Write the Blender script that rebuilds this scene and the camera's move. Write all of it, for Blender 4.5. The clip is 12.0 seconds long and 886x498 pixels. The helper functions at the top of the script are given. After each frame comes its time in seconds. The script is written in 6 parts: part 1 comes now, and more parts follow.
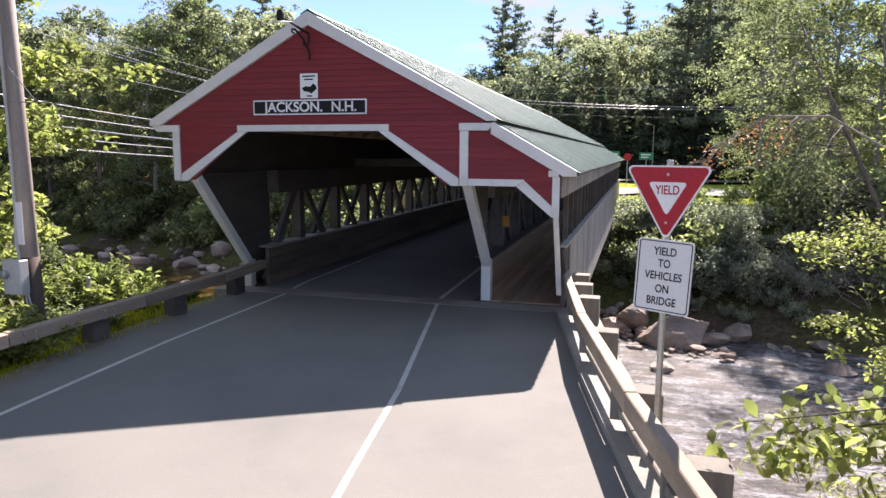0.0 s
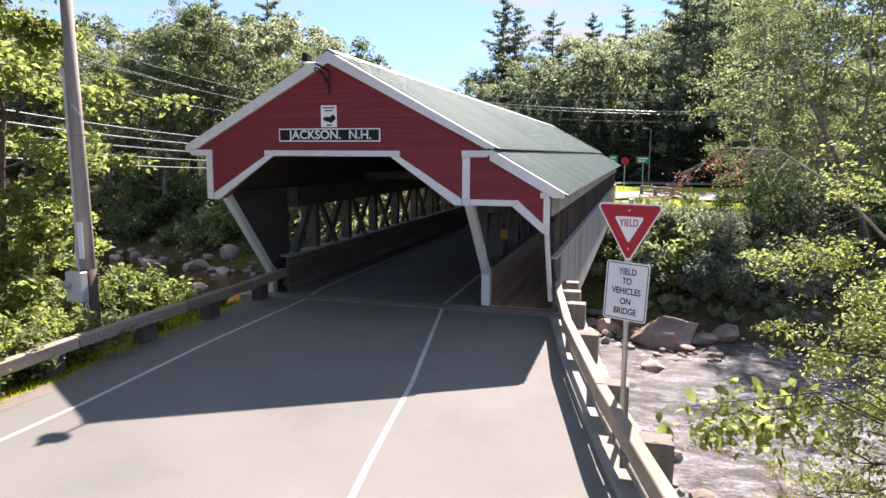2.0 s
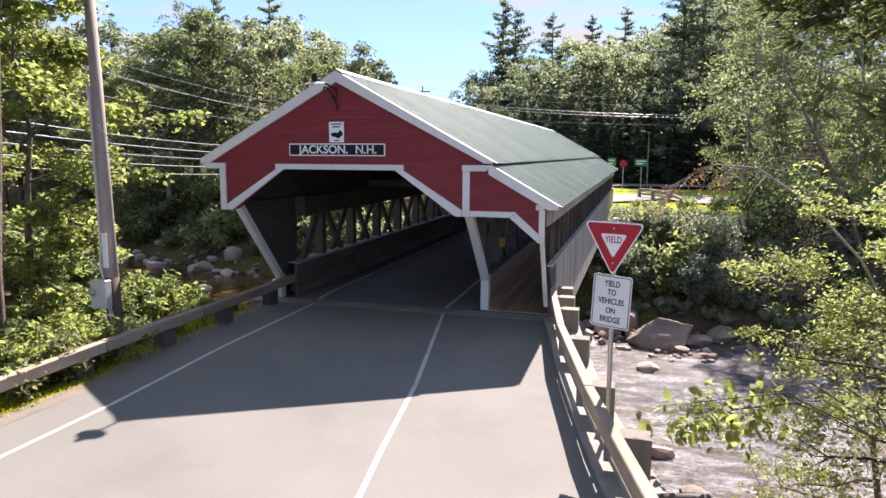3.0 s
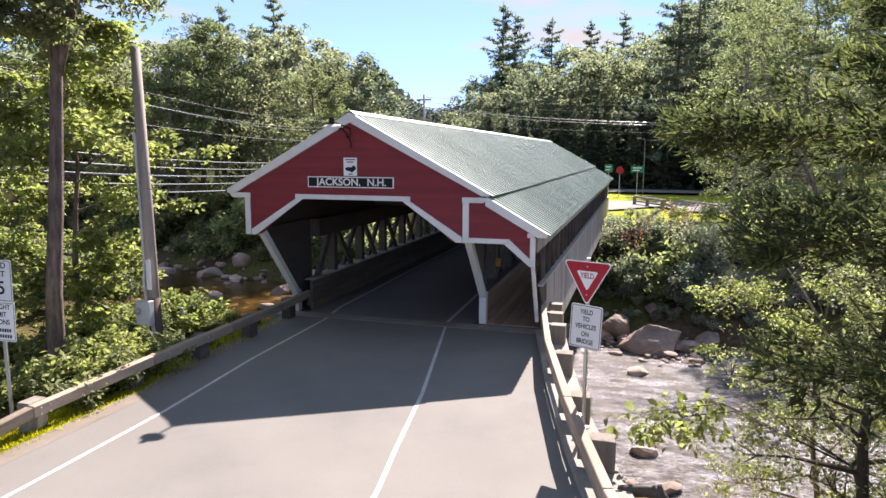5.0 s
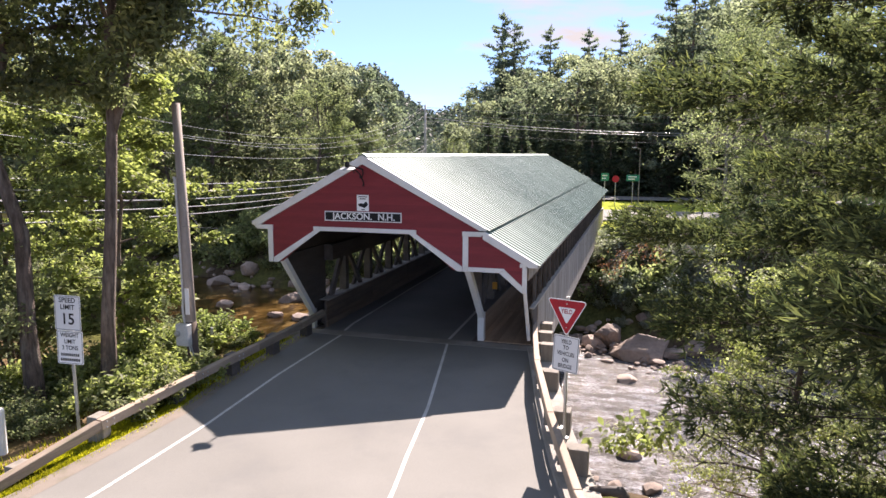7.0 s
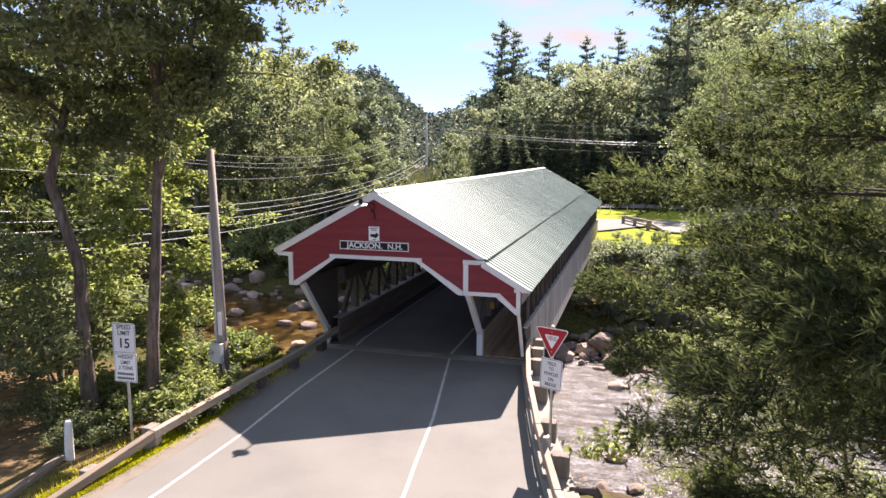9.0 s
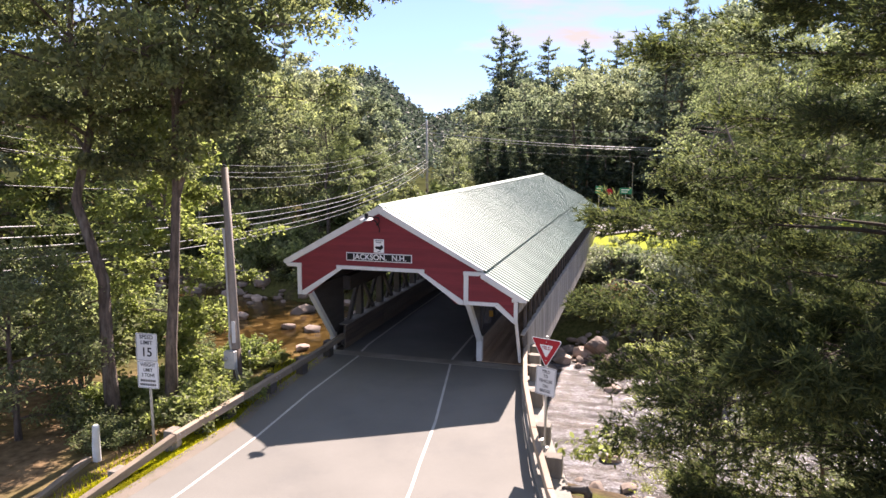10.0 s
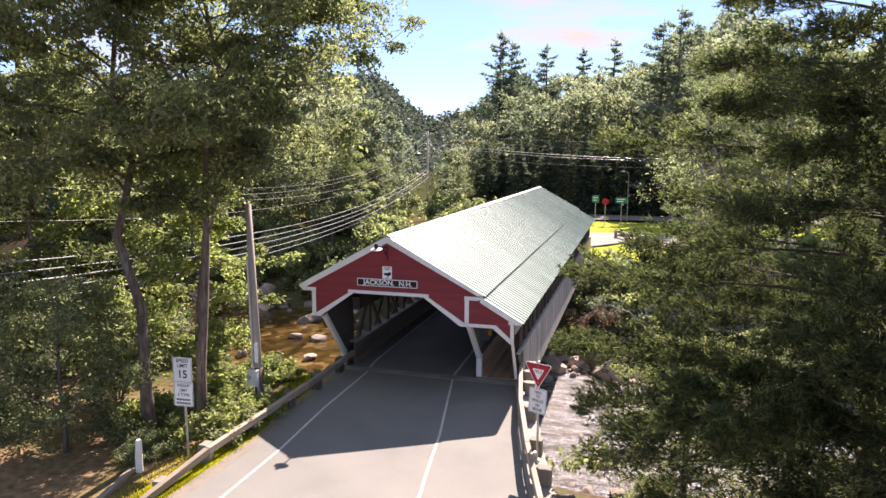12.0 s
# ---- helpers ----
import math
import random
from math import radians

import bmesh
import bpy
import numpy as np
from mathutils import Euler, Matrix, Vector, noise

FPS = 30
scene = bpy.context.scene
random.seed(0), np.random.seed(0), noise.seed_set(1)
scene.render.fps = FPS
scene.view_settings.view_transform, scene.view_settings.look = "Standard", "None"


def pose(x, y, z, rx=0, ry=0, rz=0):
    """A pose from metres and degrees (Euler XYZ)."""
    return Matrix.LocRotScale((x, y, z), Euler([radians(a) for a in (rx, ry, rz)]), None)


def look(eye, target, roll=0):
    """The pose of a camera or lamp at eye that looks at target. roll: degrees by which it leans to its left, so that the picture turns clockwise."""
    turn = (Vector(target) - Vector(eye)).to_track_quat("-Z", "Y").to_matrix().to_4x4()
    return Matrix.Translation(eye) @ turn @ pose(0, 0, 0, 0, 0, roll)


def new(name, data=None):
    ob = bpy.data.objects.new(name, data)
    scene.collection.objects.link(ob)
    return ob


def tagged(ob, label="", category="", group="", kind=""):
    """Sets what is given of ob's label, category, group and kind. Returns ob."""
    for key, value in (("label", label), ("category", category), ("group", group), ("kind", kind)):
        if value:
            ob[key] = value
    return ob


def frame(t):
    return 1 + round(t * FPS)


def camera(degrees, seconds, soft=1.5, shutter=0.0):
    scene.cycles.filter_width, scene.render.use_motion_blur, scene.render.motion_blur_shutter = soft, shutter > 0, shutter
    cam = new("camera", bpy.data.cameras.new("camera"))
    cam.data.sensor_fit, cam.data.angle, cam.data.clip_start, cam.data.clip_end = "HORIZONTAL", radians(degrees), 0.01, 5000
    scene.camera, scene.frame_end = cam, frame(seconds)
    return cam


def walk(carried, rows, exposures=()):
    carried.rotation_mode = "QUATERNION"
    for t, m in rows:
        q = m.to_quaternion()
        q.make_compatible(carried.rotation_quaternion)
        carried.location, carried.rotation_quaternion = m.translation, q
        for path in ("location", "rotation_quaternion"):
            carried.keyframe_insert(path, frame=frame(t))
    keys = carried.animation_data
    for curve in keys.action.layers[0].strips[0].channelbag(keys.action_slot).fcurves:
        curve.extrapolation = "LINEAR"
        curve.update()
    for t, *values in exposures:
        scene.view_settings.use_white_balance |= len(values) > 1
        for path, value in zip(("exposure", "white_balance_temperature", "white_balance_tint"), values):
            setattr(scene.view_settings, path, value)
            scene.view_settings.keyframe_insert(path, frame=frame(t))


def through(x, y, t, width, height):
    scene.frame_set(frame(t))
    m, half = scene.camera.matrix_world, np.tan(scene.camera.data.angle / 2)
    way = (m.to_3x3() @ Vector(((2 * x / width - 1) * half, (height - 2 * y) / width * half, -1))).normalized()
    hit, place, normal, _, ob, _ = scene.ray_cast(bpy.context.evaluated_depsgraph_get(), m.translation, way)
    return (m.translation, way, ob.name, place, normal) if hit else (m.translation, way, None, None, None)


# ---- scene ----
cam = camera(66.9, 12.0)
PATH = [
    (0, (6.109, -11.958, 3.166), (3.369, -2.442, 1.774), 0.34),
    (0.5, (6.197, -12.364, 3.275), (3.454, -2.850, 1.881), 0.33),
    (1, (6.288, -12.759, 3.393), (3.542, -3.246, 1.997), 0.31),
    (1.5, (6.382, -13.148, 3.521), (3.633, -3.636, 2.123), 0.30),
    (2, (6.479, -13.537, 3.658), (3.727, -4.026, 2.258), 0.29),
    (2.5, (6.580, -13.929, 3.807), (3.825, -4.419, 2.406), 0.28),
    (4.5, (7.020, -15.602, 4.564), (4.256, -6.095, 3.158), 0.24),
    (5, (7.140, -16.055, 4.798), (4.374, -6.549, 3.391), 0.22),
    (5.5, (7.262, -16.524, 5.050), (4.496, -7.018, 3.642), 0.21),
    (6, (7.388, -17.007, 5.317), (4.620, -7.502, 3.908), 0.20),
    (6.5, (7.516, -17.505, 5.595), (4.748, -7.999, 4.186), 0.19),
    (7, (7.647, -18.014, 5.882), (4.877, -8.509, 4.473), 0.18),
    (9, (8.175, -20.132, 7.035), (5.404, -10.627, 5.626), 0.13),
    (9.5, (8.304, -20.665, 7.312), (5.534, -11.160, 5.903), 0.12),
    (10, (8.431, -21.192, 7.587), (5.661, -11.687, 6.178), 0.11),
    (10.5, (8.553, -21.709, 7.865), (5.784, -12.204, 6.457), 0.10),
    (11, (8.669, -22.210, 8.157), (5.902, -12.705, 6.749), 0.09),
    (11.5, (8.779, -22.692, 8.479), (6.013, -13.185, 7.072), 0.08),
    (12, (8.881, -23.147, 8.856), (6.116, -13.641, 7.450), 0.07),
]
EXPOSURE = 1.97
walk(cam, [(t, look(eye, target, roll)) for t, eye, target, roll in PATH], exposures=((0.0, EXPOSURE + 0.08, 6650, 21), (5.0, EXPOSURE, 6680, 21), (9.0, EXPOSURE + 0.05, 6950, 24), (12.0, EXPOSURE + 0.1, 7050, 25)))

# ---- world and sun ----
SUN_TO = Vector((0.105, 1.105, 1.0)).normalized()
SUN_EL, SUN_AZ = math.asin(SUN_TO.z), math.atan2(SUN_TO.x, SUN_TO.y)

world = bpy.data.worlds.new("sky")
scene.world = world
world.use_nodes = True
wt = world.node_tree
wt.nodes.clear()
sky = wt.nodes.new("ShaderNodeTexSky")
sky.sky_type, sky.sun_disc = "NISHITA", False
sky.sun_elevation, sky.sun_rotation = SUN_EL, SUN_AZ
sky.altitude, sky.air_density, sky.dust_density, sky.ozone_density = 2600, 0.85, 0.0, 4.0
wcoord = wt.nodes.new("ShaderNodeTexCoord")
wmap = wt.nodes.new("ShaderNodeMapping")
wmap.inputs["Scale"].default_value = (1.6, 1.6, 7.0)
wmap.inputs["Location"].default_value = (0.33, 2.4, 0.78)
cloud = wt.nodes.new("ShaderNodeTexNoise")
cloud.inputs["Scale"].default_value, cloud.inputs["Detail"].default_value, cloud.inputs["Roughness"].default_value = 2.3, 7.0, 0.55
cramp = wt.nodes.new("ShaderNodeValToRGB")
cramp.color_ramp.elements[0].position, cramp.color_ramp.elements[1].position = 0.51, 0.66
wmix = wt.nodes.new("ShaderNodeMixRGB")
wmix.inputs["Color2"].default_value = (1.44, 1.40, 1.41, 1)
wbg = wt.nodes.new("ShaderNodeBackground")
wbg.inputs["Strength"].default_value = 0.15
wout = wt.nodes.new("ShaderNodeOutputWorld")
wt.links.new(wcoord.outputs["Generated"], wmap.inputs["Vector"])
wt.links.new(wmap.outputs["Vector"], cloud.inputs["Vector"])
wt.links.new(cloud.outputs["Fac"], cramp.inputs["Fac"])
wt.links.new(cramp.outputs["Color"], wmix.inputs["Fac"])
wtint = wt.nodes.new("ShaderNodeMixRGB")
wtint.blend_type = "MULTIPLY"
wtint.inputs["Fac"].default_value = 1.0
wtint.inputs["Color2"].default_value = (0.46, 0.54, 0.64, 1)
wt.links.new(sky.outputs["Color"], wtint.inputs["Color1"])
whaze = wt.nodes.new("ShaderNodeMixRGB")
whaze.inputs["Fac"].default_value = 0.55
whaze.inputs["Color2"].default_value = (0.84, 1.15, 1.40, 1)
wt.links.new(wtint.outputs["Color"], whaze.inputs["Color1"])
wt.links.new(whaze.outputs["Color"], wmix.inputs["Color1"])
wt.links.new(wmix.outputs["Color"], wbg.inputs["Color"])
wt.links.new(wbg.outputs["Background"], wout.inputs["Surface"])

sun = new("sun", bpy.data.lights.new("sun", "SUN"))
sun.data.energy, sun.data.angle, sun.data.color = 3.8, radians(0.53), (1.0, 0.945, 0.865)
sun.matrix_world = look(SUN_TO * 60, (0, 0, 0))

# ---- small building tools ----
class Build:
    """Collects vertices and faces of one mesh."""

    def __init__(self):
        self.v, self.f = [], []

    def add(self, verts, faces):
        n = len(self.v)
        self.v += [tuple(p) for p in verts]
        self.f += [tuple(i + n for i in f) for f in faces]
        return self

    def box(self, x0, x1, y0, y1, z0, z1):
        v = [(x, y, z) for z in (z0, z1) for y in (y0, y1) for x in (x0, x1)]
        return self.add(v, [(0, 2, 3, 1), (4, 5, 7, 6), (0, 1, 5, 4), (2, 6, 7, 3), (0, 4, 6, 2), (1, 3, 7, 5)])

    def beam(self, p, q, w, h, up=(0, 0, 1)):
        """A squared timber from p to q, w across and h along up."""
        p, q, up = Vector(p), Vector(q), Vector(up)
        d = (q - p).normalized()
        s = d.cross(up).normalized()
        u = s.cross(d).normalized()
        v = [e + s * (a * w / 2) + u * (b * h / 2) for e in (p, q) for a, b in ((-1, -1), (1, -1), (1, 1), (-1, 1))]
        return self.add(v, [(0, 1, 2, 3), (7, 6, 5, 4), (0, 4, 5, 1), (1, 5, 6, 2), (2, 6, 7, 3), (3, 7, 4, 0)])

    def prism(self, poly, a, b, axis="y"):
        """A flat outline carried from a to b along an axis; the outline gives the two other coordinates in order."""
        put = {"y": lambda p, t: (p[0], t, p[1]), "x": lambda p, t: (t, p[0], p[1]), "z": lambda p, t: (p[0], p[1], t)}[axis]
        n = len(poly)
        v = [put(p, a) for p in poly] + [put(p, b) for p in poly]
        f = [tuple(range(n)), tuple(range(2 * n - 1, n - 1, -1))]
        f += [(i, n + i, n + (i + 1) % n, (i + 1) % n) for i in range(n)]
        return self.add(v, f)

    def tube(self, pts, radii, n=8, caps=True):
        pts = [Vector(p) for p in pts]
        if not hasattr(radii, "__len__"):
            radii = [radii] * len(pts)
        v, f = [], []
        side = None
        for i, p in enumerate(pts):
            d = (pts[min(i + 1, len(pts) - 1)] - pts[max(i - 1, 0)]).normalized()
            if side is None:
                side = d.cross(Vector((0.31, 0.87, 0.12)))
                if side.length < 0.05:
                    side = d.cross(Vector((0, 0, 1)))
            side = (side - d * side.dot(d)).normalized()
            up = d.cross(side)
            for k in range(n):
                a = 2 * math.pi * k / n
                v.append(p + (side * math.cos(a) + up * math.sin(a)) * radii[i])
        for i in range(len(pts) - 1):
            for k in range(n):
                a, b = i * n + k, i * n + (k + 1) % n
                f.append((a, b, b + n, a + n))
        if caps:
            f.append(tuple(range(n - 1, -1, -1)))
            f.append(tuple(range((len(pts) - 1) * n, len(pts) * n)))
        return self.add(v, f)

    def mesh(self, name, material=None, bevel=0.0, smooth=False):
        me = bpy.data.meshes.new(name)
        me.from_pydata(self.v, [], self.f)
        bm = bmesh.new()
        bm.from_mesh(me)
        bmesh.ops.recalc_face_normals(bm, faces=bm.faces)
        if bevel:
            sharp = [e for e in bm.edges if len(e.link_faces) == 2 and e.calc_face_angle() > 0.5]
            bmesh.ops.bevel(bm, geom=sharp, offset=bevel, segments=1, affect="EDGES", clamp_overlap=True)
        bm.to_mesh(me)
        bm.free()
        if smooth:
            me.polygons.foreach_set("use_smooth", [True] * len(me.polygons))
        if material:
            me.materials.append(material)
        return me


def part(name, build, material, parent=None, label="", bevel=0.0, smooth=False):
    me = build if isinstance(build, bpy.types.Mesh) else build.mesh(name, material, bevel, smooth)
    ob = new(name, me)
    if parent:
        ob.parent = parent
    if label:
        ob["label"] = label
    return ob


def thing(name, x, y, z, label, category, group="", kind="", rz=0.0):
    ob = new(name)
    ob.empty_display_size = 0.2
    ob.matrix_basis = pose(x, y, z, 0, 0, rz)
    return tagged(ob, label, category, group, kind)


def raw_mesh(name, verts, faces, material, smooth=False):
    """A mesh straight from arrays: verts n x 3, faces m x 3 or m x 4."""
    me = bpy.data.meshes.new(name)
    verts, faces = np.asarray(verts, dtype=np.float32), np.asarray(faces, dtype=np.int32)
    m, k = faces.shape
    me.vertices.add(len(verts))
    me.vertices.foreach_set("co", verts.ravel())
    me.loops.add(m * k)
    me.loops.foreach_set("vertex_index", faces.ravel())
    me.polygons.add(m)
    me.polygons.foreach_set("loop_start", np.arange(0, m * k, k, dtype=np.int32))
    me.polygons.foreach_set("loop_total", np.full(m, k, dtype=np.int32))
    if smooth:
        me.polygons.foreach_set("use_smooth", np.ones(m, dtype=bool))
    me.update(calc_edges=True)
    me.materials.append(material)
    return me


def words(text, size, material, name, parent, m, squeeze=1.0, align="CENTER", depth=0.001, bold=0.015):
    """Lettering as a mesh, its plane facing -y of m, centred on m."""
    cu = bpy.data.curves.new(name, "FONT")
    cu.body, cu.size, cu.align_x, cu.align_y, cu.extrude = text, size, align, "CENTER", depth
    cu.offset = size * bold
    tmp = new(name + "_outline", cu)
    bpy.context.view_layer.update()
    me = bpy.data.meshes.new_from_object(tmp.evaluated_get(bpy.context.evaluated_depsgraph_get()))
    bpy.data.objects.remove(tmp)
    bpy.data.curves.remove(cu)
    me.transform(Matrix.Diagonal((squeeze, 1, 1, 1)))
    me.transform(Matrix.Rotation(radians(90), 4, "X"))
    me.transform(m)
    me.materials.clear()
    me.materials.append(material)
    ob = new(name, me)
    ob.parent = parent
    return ob


# ---- materials ----
def nodes(name):
    ma = bpy.data.materials.new(name)
    ma.use_nodes = True
    nt = ma.node_tree
    nt.nodes.clear()
    out = nt.nodes.new("ShaderNodeOutputMaterial")
    return ma, nt, out


def spot(nt):
    """Object coordinates, shifted by each object's own random number."""
    tc, oi = nt.nodes.new("ShaderNodeTexCoord"), nt.nodes.new("ShaderNodeObjectInfo")
    mul = nt.nodes.new("ShaderNodeMath")
    mul.operation = "MULTIPLY"
    mul.inputs[1].default_value = 37.0
    add = nt.nodes.new("ShaderNodeVectorMath")
    nt.links.new(oi.outputs["Random"], mul.inputs[0])
    nt.links.new(tc.outputs["Object"], add.inputs[0])
    nt.links.new(mul.outputs[0], add.inputs[1])
    return add.outputs[0], oi.outputs["Random"]


def noise_node(nt, vec, scale, detail=4.0, stretch=(1, 1, 1), rough=0.55):
    if stretch != (1, 1, 1):
        mp = nt.nodes.new("ShaderNodeMapping")
        mp.inputs["Scale"].default_value = stretch
        nt.links.new(vec, mp.inputs["Vector"])
        vec = mp.outputs["Vector"]
    n = nt.nodes.new("ShaderNodeTexNoise")
    n.inputs["Scale"].default_value, n.inputs["Detail"].default_value, n.inputs["Roughness"].default_value = scale, detail, rough
    nt.links.new(vec, n.inputs["Vector"])
    return n.outputs["Fac"]


def ramp(nt, fac, stops):
    r = nt.nodes.new("ShaderNodeValToRGB")
    els = r.color_ramp.elements
    while len(els) < len(stops):
        els.new(0.5)
    for e, (p, c) in zip(els, stops):
        e.position, e.color = p, (*c, 1) if len(c) == 3 else c
    nt.links.new(fac, r.inputs["Fac"])
    return r.outputs["Color"]


def mix(nt, kind, fac, a, b):
    m = nt.nodes.new("ShaderNodeMixRGB")
    m.blend_type = kind
    for socket, value in (("Fac", fac), ("Color1", a), ("Color2", b)):
        if isinstance(value, (int, float)):
            m.inputs[socket].default_value = value
        elif isinstance(value, tuple):
            m.inputs[socket].default_value = (*value, 1)
        else:
            nt.links.new(value, m.inputs[socket])
    return m.outputs["Color"]


def surface(name, light, dark, big=0.8, fine=25.0, rough=0.8, bump=0.2, bump_size=0.01, metal=0.0, stretch=(1, 1, 1), stain=None,
            stain_amount=0.5, stain_size=1.7, spec=0.4, vary=0.12):
    """Two scales of colour change, an optional stain, fine relief."""
    ma, nt, out = nodes(name)
    vec, rnd = spot(nt)
    a = noise_node(nt, vec, big, 5.0, stretch)
    b = noise_node(nt, vec, fine, 4.0, stretch)
    col = ramp(nt, a, [(0.3, dark), (0.7, light)])
    col = mix(nt, "OVERLAY", 0.35, col, ramp(nt, b, [(0.3, (0.3, 0.3, 0.3)), (0.7, (0.7, 0.7, 0.7))]))
    if vary:
        lo, hi = 1 - vary, 1 + vary
        col = mix(nt, "MULTIPLY", 1.0, col, ramp(nt, rnd, [(0.0, (lo, lo, lo)), (1.0, (hi, hi, hi))]))
    if stain:
        s = noise_node(nt, vec, stain_size, 6.0, stretch, 0.65)
        col = mix(nt, "MIX", ramp(nt, s, [(0.52, (0, 0, 0)), (0.72, (stain_amount,) * 3)]), col, stain)
    bs = nt.nodes.new("ShaderNodeBsdfPrincipled")
    bs.inputs["Roughness"].default_value, bs.inputs["Metallic"].default_value = rough, metal
    bs.inputs["Specular IOR Level"].default_value = spec
    nt.links.new(col, bs.inputs["Base Color"])
    if bump:
        bp = nt.nodes.new("ShaderNodeBump")
        bp.inputs["Strength"].default_value, bp.inputs["Distance"].default_value = bump, bump_size
        nt.links.new(b, bp.inputs["Height"])
        nt.links.new(bp.outputs["Normal"], bs.inputs["Normal"])
    nt.links.new(bs.outputs["BSDF"], out.inputs["Surface"])
    return ma


def foliage(name, stops, through=0.48, gloss=0.26, clear=(1.14, 1.28, 0.95)):
    """Leaves: per-leaf colour, light coming through, a little sheen."""
    ma, nt, out = nodes(name)
    geo, oi = nt.nodes.new("ShaderNodeNewGeometry"), nt.nodes.new("ShaderNodeObjectInfo")
    col = ramp(nt, geo.outputs["Random Per Island"], stops)
    col = mix(nt, "MULTIPLY", 1.0, col, ramp(nt, oi.outputs["Random"], [(0.0, (0.8, 0.85, 0.8)), (1.0, (1.2, 1.15, 1.0))]))
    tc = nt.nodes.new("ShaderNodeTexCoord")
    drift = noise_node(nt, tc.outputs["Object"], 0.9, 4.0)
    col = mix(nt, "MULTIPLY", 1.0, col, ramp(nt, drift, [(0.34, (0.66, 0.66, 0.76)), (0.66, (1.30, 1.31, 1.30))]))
    bs = nt.nodes.new("ShaderNodeBsdfPrincipled")
    bs.inputs["Roughness"].default_value = 0.5
    bs.inputs["Specular IOR Level"].default_value = gloss
    tr = nt.nodes.new("ShaderNodeBsdfTranslucent")
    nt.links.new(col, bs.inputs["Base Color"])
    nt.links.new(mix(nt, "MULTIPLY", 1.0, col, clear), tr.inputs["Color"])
    ms = nt.nodes.new("ShaderNodeMixShader")
    ms.inputs["Fac"].default_value = through
    nt.links.new(bs.outputs["BSDF"], ms.inputs[1])
    nt.links.new(tr.outputs["BSDF"], ms.inputs[2])
    nt.links.new(ms.outputs["Shader"], out.inputs["Surface"])
    return ma


M_ASPHALT = surface("asphalt", (0.205, 0.196, 0.178), (0.168, 0.161, 0.146), 0.35, 90.0, 0.9, 0.35, 0.004, stain=(0.13, 0.128, 0.125), stain_amount=0.45, stain_size=0.5, vary=0)
M_DECK = surface("deck_asphalt", (0.20, 0.19, 0.178), (0.145, 0.138, 0.13), 0.5, 80.0, 0.85, 0.3, 0.004, vary=0)
M_LINE = surface("road_paint", (0.57, 0.555, 0.52), (0.47, 0.455, 0.425), 2.0, 60.0, 0.7, 0.2, 0.002, stain=(0.3, 0.29, 0.28), stain_amount=0.55, stain_size=6.0, vary=0)
M_CONCRETE = surface("concrete", (0.34, 0.315, 0.28), (0.23, 0.21, 0.185), 1.2, 40.0, 0.9, 0.35, 0.008, stain=(0.17, 0.15, 0.12), stain_amount=0.6)
M_RED = surface("red_paint", (0.25, 0.028, 0.034), (0.21, 0.023, 0.028), 1.4, 30.0, 0.62, 0.15, 0.003, stretch=(1, 1, 6), stain=(0.2, 0.02, 0.024), stain_amount=0.5, vary=0.1)
M_WHITE = surface("white_paint", (0.80, 0.79, 0.77), (0.72, 0.71, 0.69), 1.2, 30.0, 0.55, 0.12, 0.002, stain=(0.55, 0.53, 0.49), stain_amount=0.5, vary=0.04)
M_GREYWOOD = surface("weathered_boards", (0.45, 0.40, 0.345), (0.30, 0.264, 0.226), 1.0, 18.0, 0.85, 0.4, 0.006, stretch=(6, 6, 0.6), stain=(0.12, 0.105, 0.09), stain_amount=0.6, vary=0.25)
# brown boards in a darker tone that holds the left half wall's shade
M_DARKBOARD = surface("shaded_boards", (0.19, 0.135, 0.10), (0.105, 0.074, 0.056), 1.0, 16.0, 0.75, 0.3, 0.005, stretch=(4, 0.5, 5), vary=0.2)
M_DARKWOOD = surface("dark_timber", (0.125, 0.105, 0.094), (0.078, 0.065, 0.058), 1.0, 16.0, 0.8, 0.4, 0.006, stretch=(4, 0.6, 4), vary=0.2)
M_BROWNWOOD = surface("brown_boards", (0.43, 0.295, 0.20), (0.30, 0.20, 0.132), 1.0, 16.0, 0.75, 0.3, 0.005, stretch=(4, 0.5, 5), vary=0.2)
M_RAILWOOD = surface("rail_timber", (0.43, 0.335, 0.255), (0.29, 0.22, 0.165), 0.9, 22.0, 0.8, 0.35, 0.005, stretch=(5, 0.5, 5), stain=(0.22, 0.17, 0.12), stain_amount=0.6, vary=0.15)
M_OLDRAIL = surface("old_rail_timber", (0.33, 0.262, 0.20), (0.18, 0.14, 0.108), 0.9, 22.0, 0.85, 0.4, 0.006, stretch=(5, 0.5, 5), stain=(0.10, 0.12, 0.045), stain_amount=0.6, vary=0.15)
M_POLEWOOD = surface("pole_wood", (0.36, 0.305, 0.265), (0.21, 0.175, 0.15), 1.2, 20.0, 0.85, 0.4, 0.006, stretch=(5, 5, 0.4), vary=0.1)
M_PALEPOLE = surface("bleached_pole_wood", (0.62, 0.58, 0.53), (0.46, 0.42, 0.38), 1.2, 20.0, 0.8, 0.3, 0.006, stretch=(5, 5, 0.4), vary=0.1)
M_BUTT = surface("creosoted_wood", (0.12, 0.085, 0.065), (0.055, 0.04, 0.032), 1.2, 20.0, 0.85, 0.4, 0.006, stretch=(5, 5, 0.4), vary=0.1)
M_BARK = surface("bark", (0.23, 0.172, 0.138), (0.06, 0.044, 0.035), 5.0, 24.0, 0.95, 1.0, 0.04, stretch=(2.2, 2.2, 0.45), stain=(0.36, 0.33, 0.28), stain_amount=0.5, stain_size=2.2, vary=0.2)
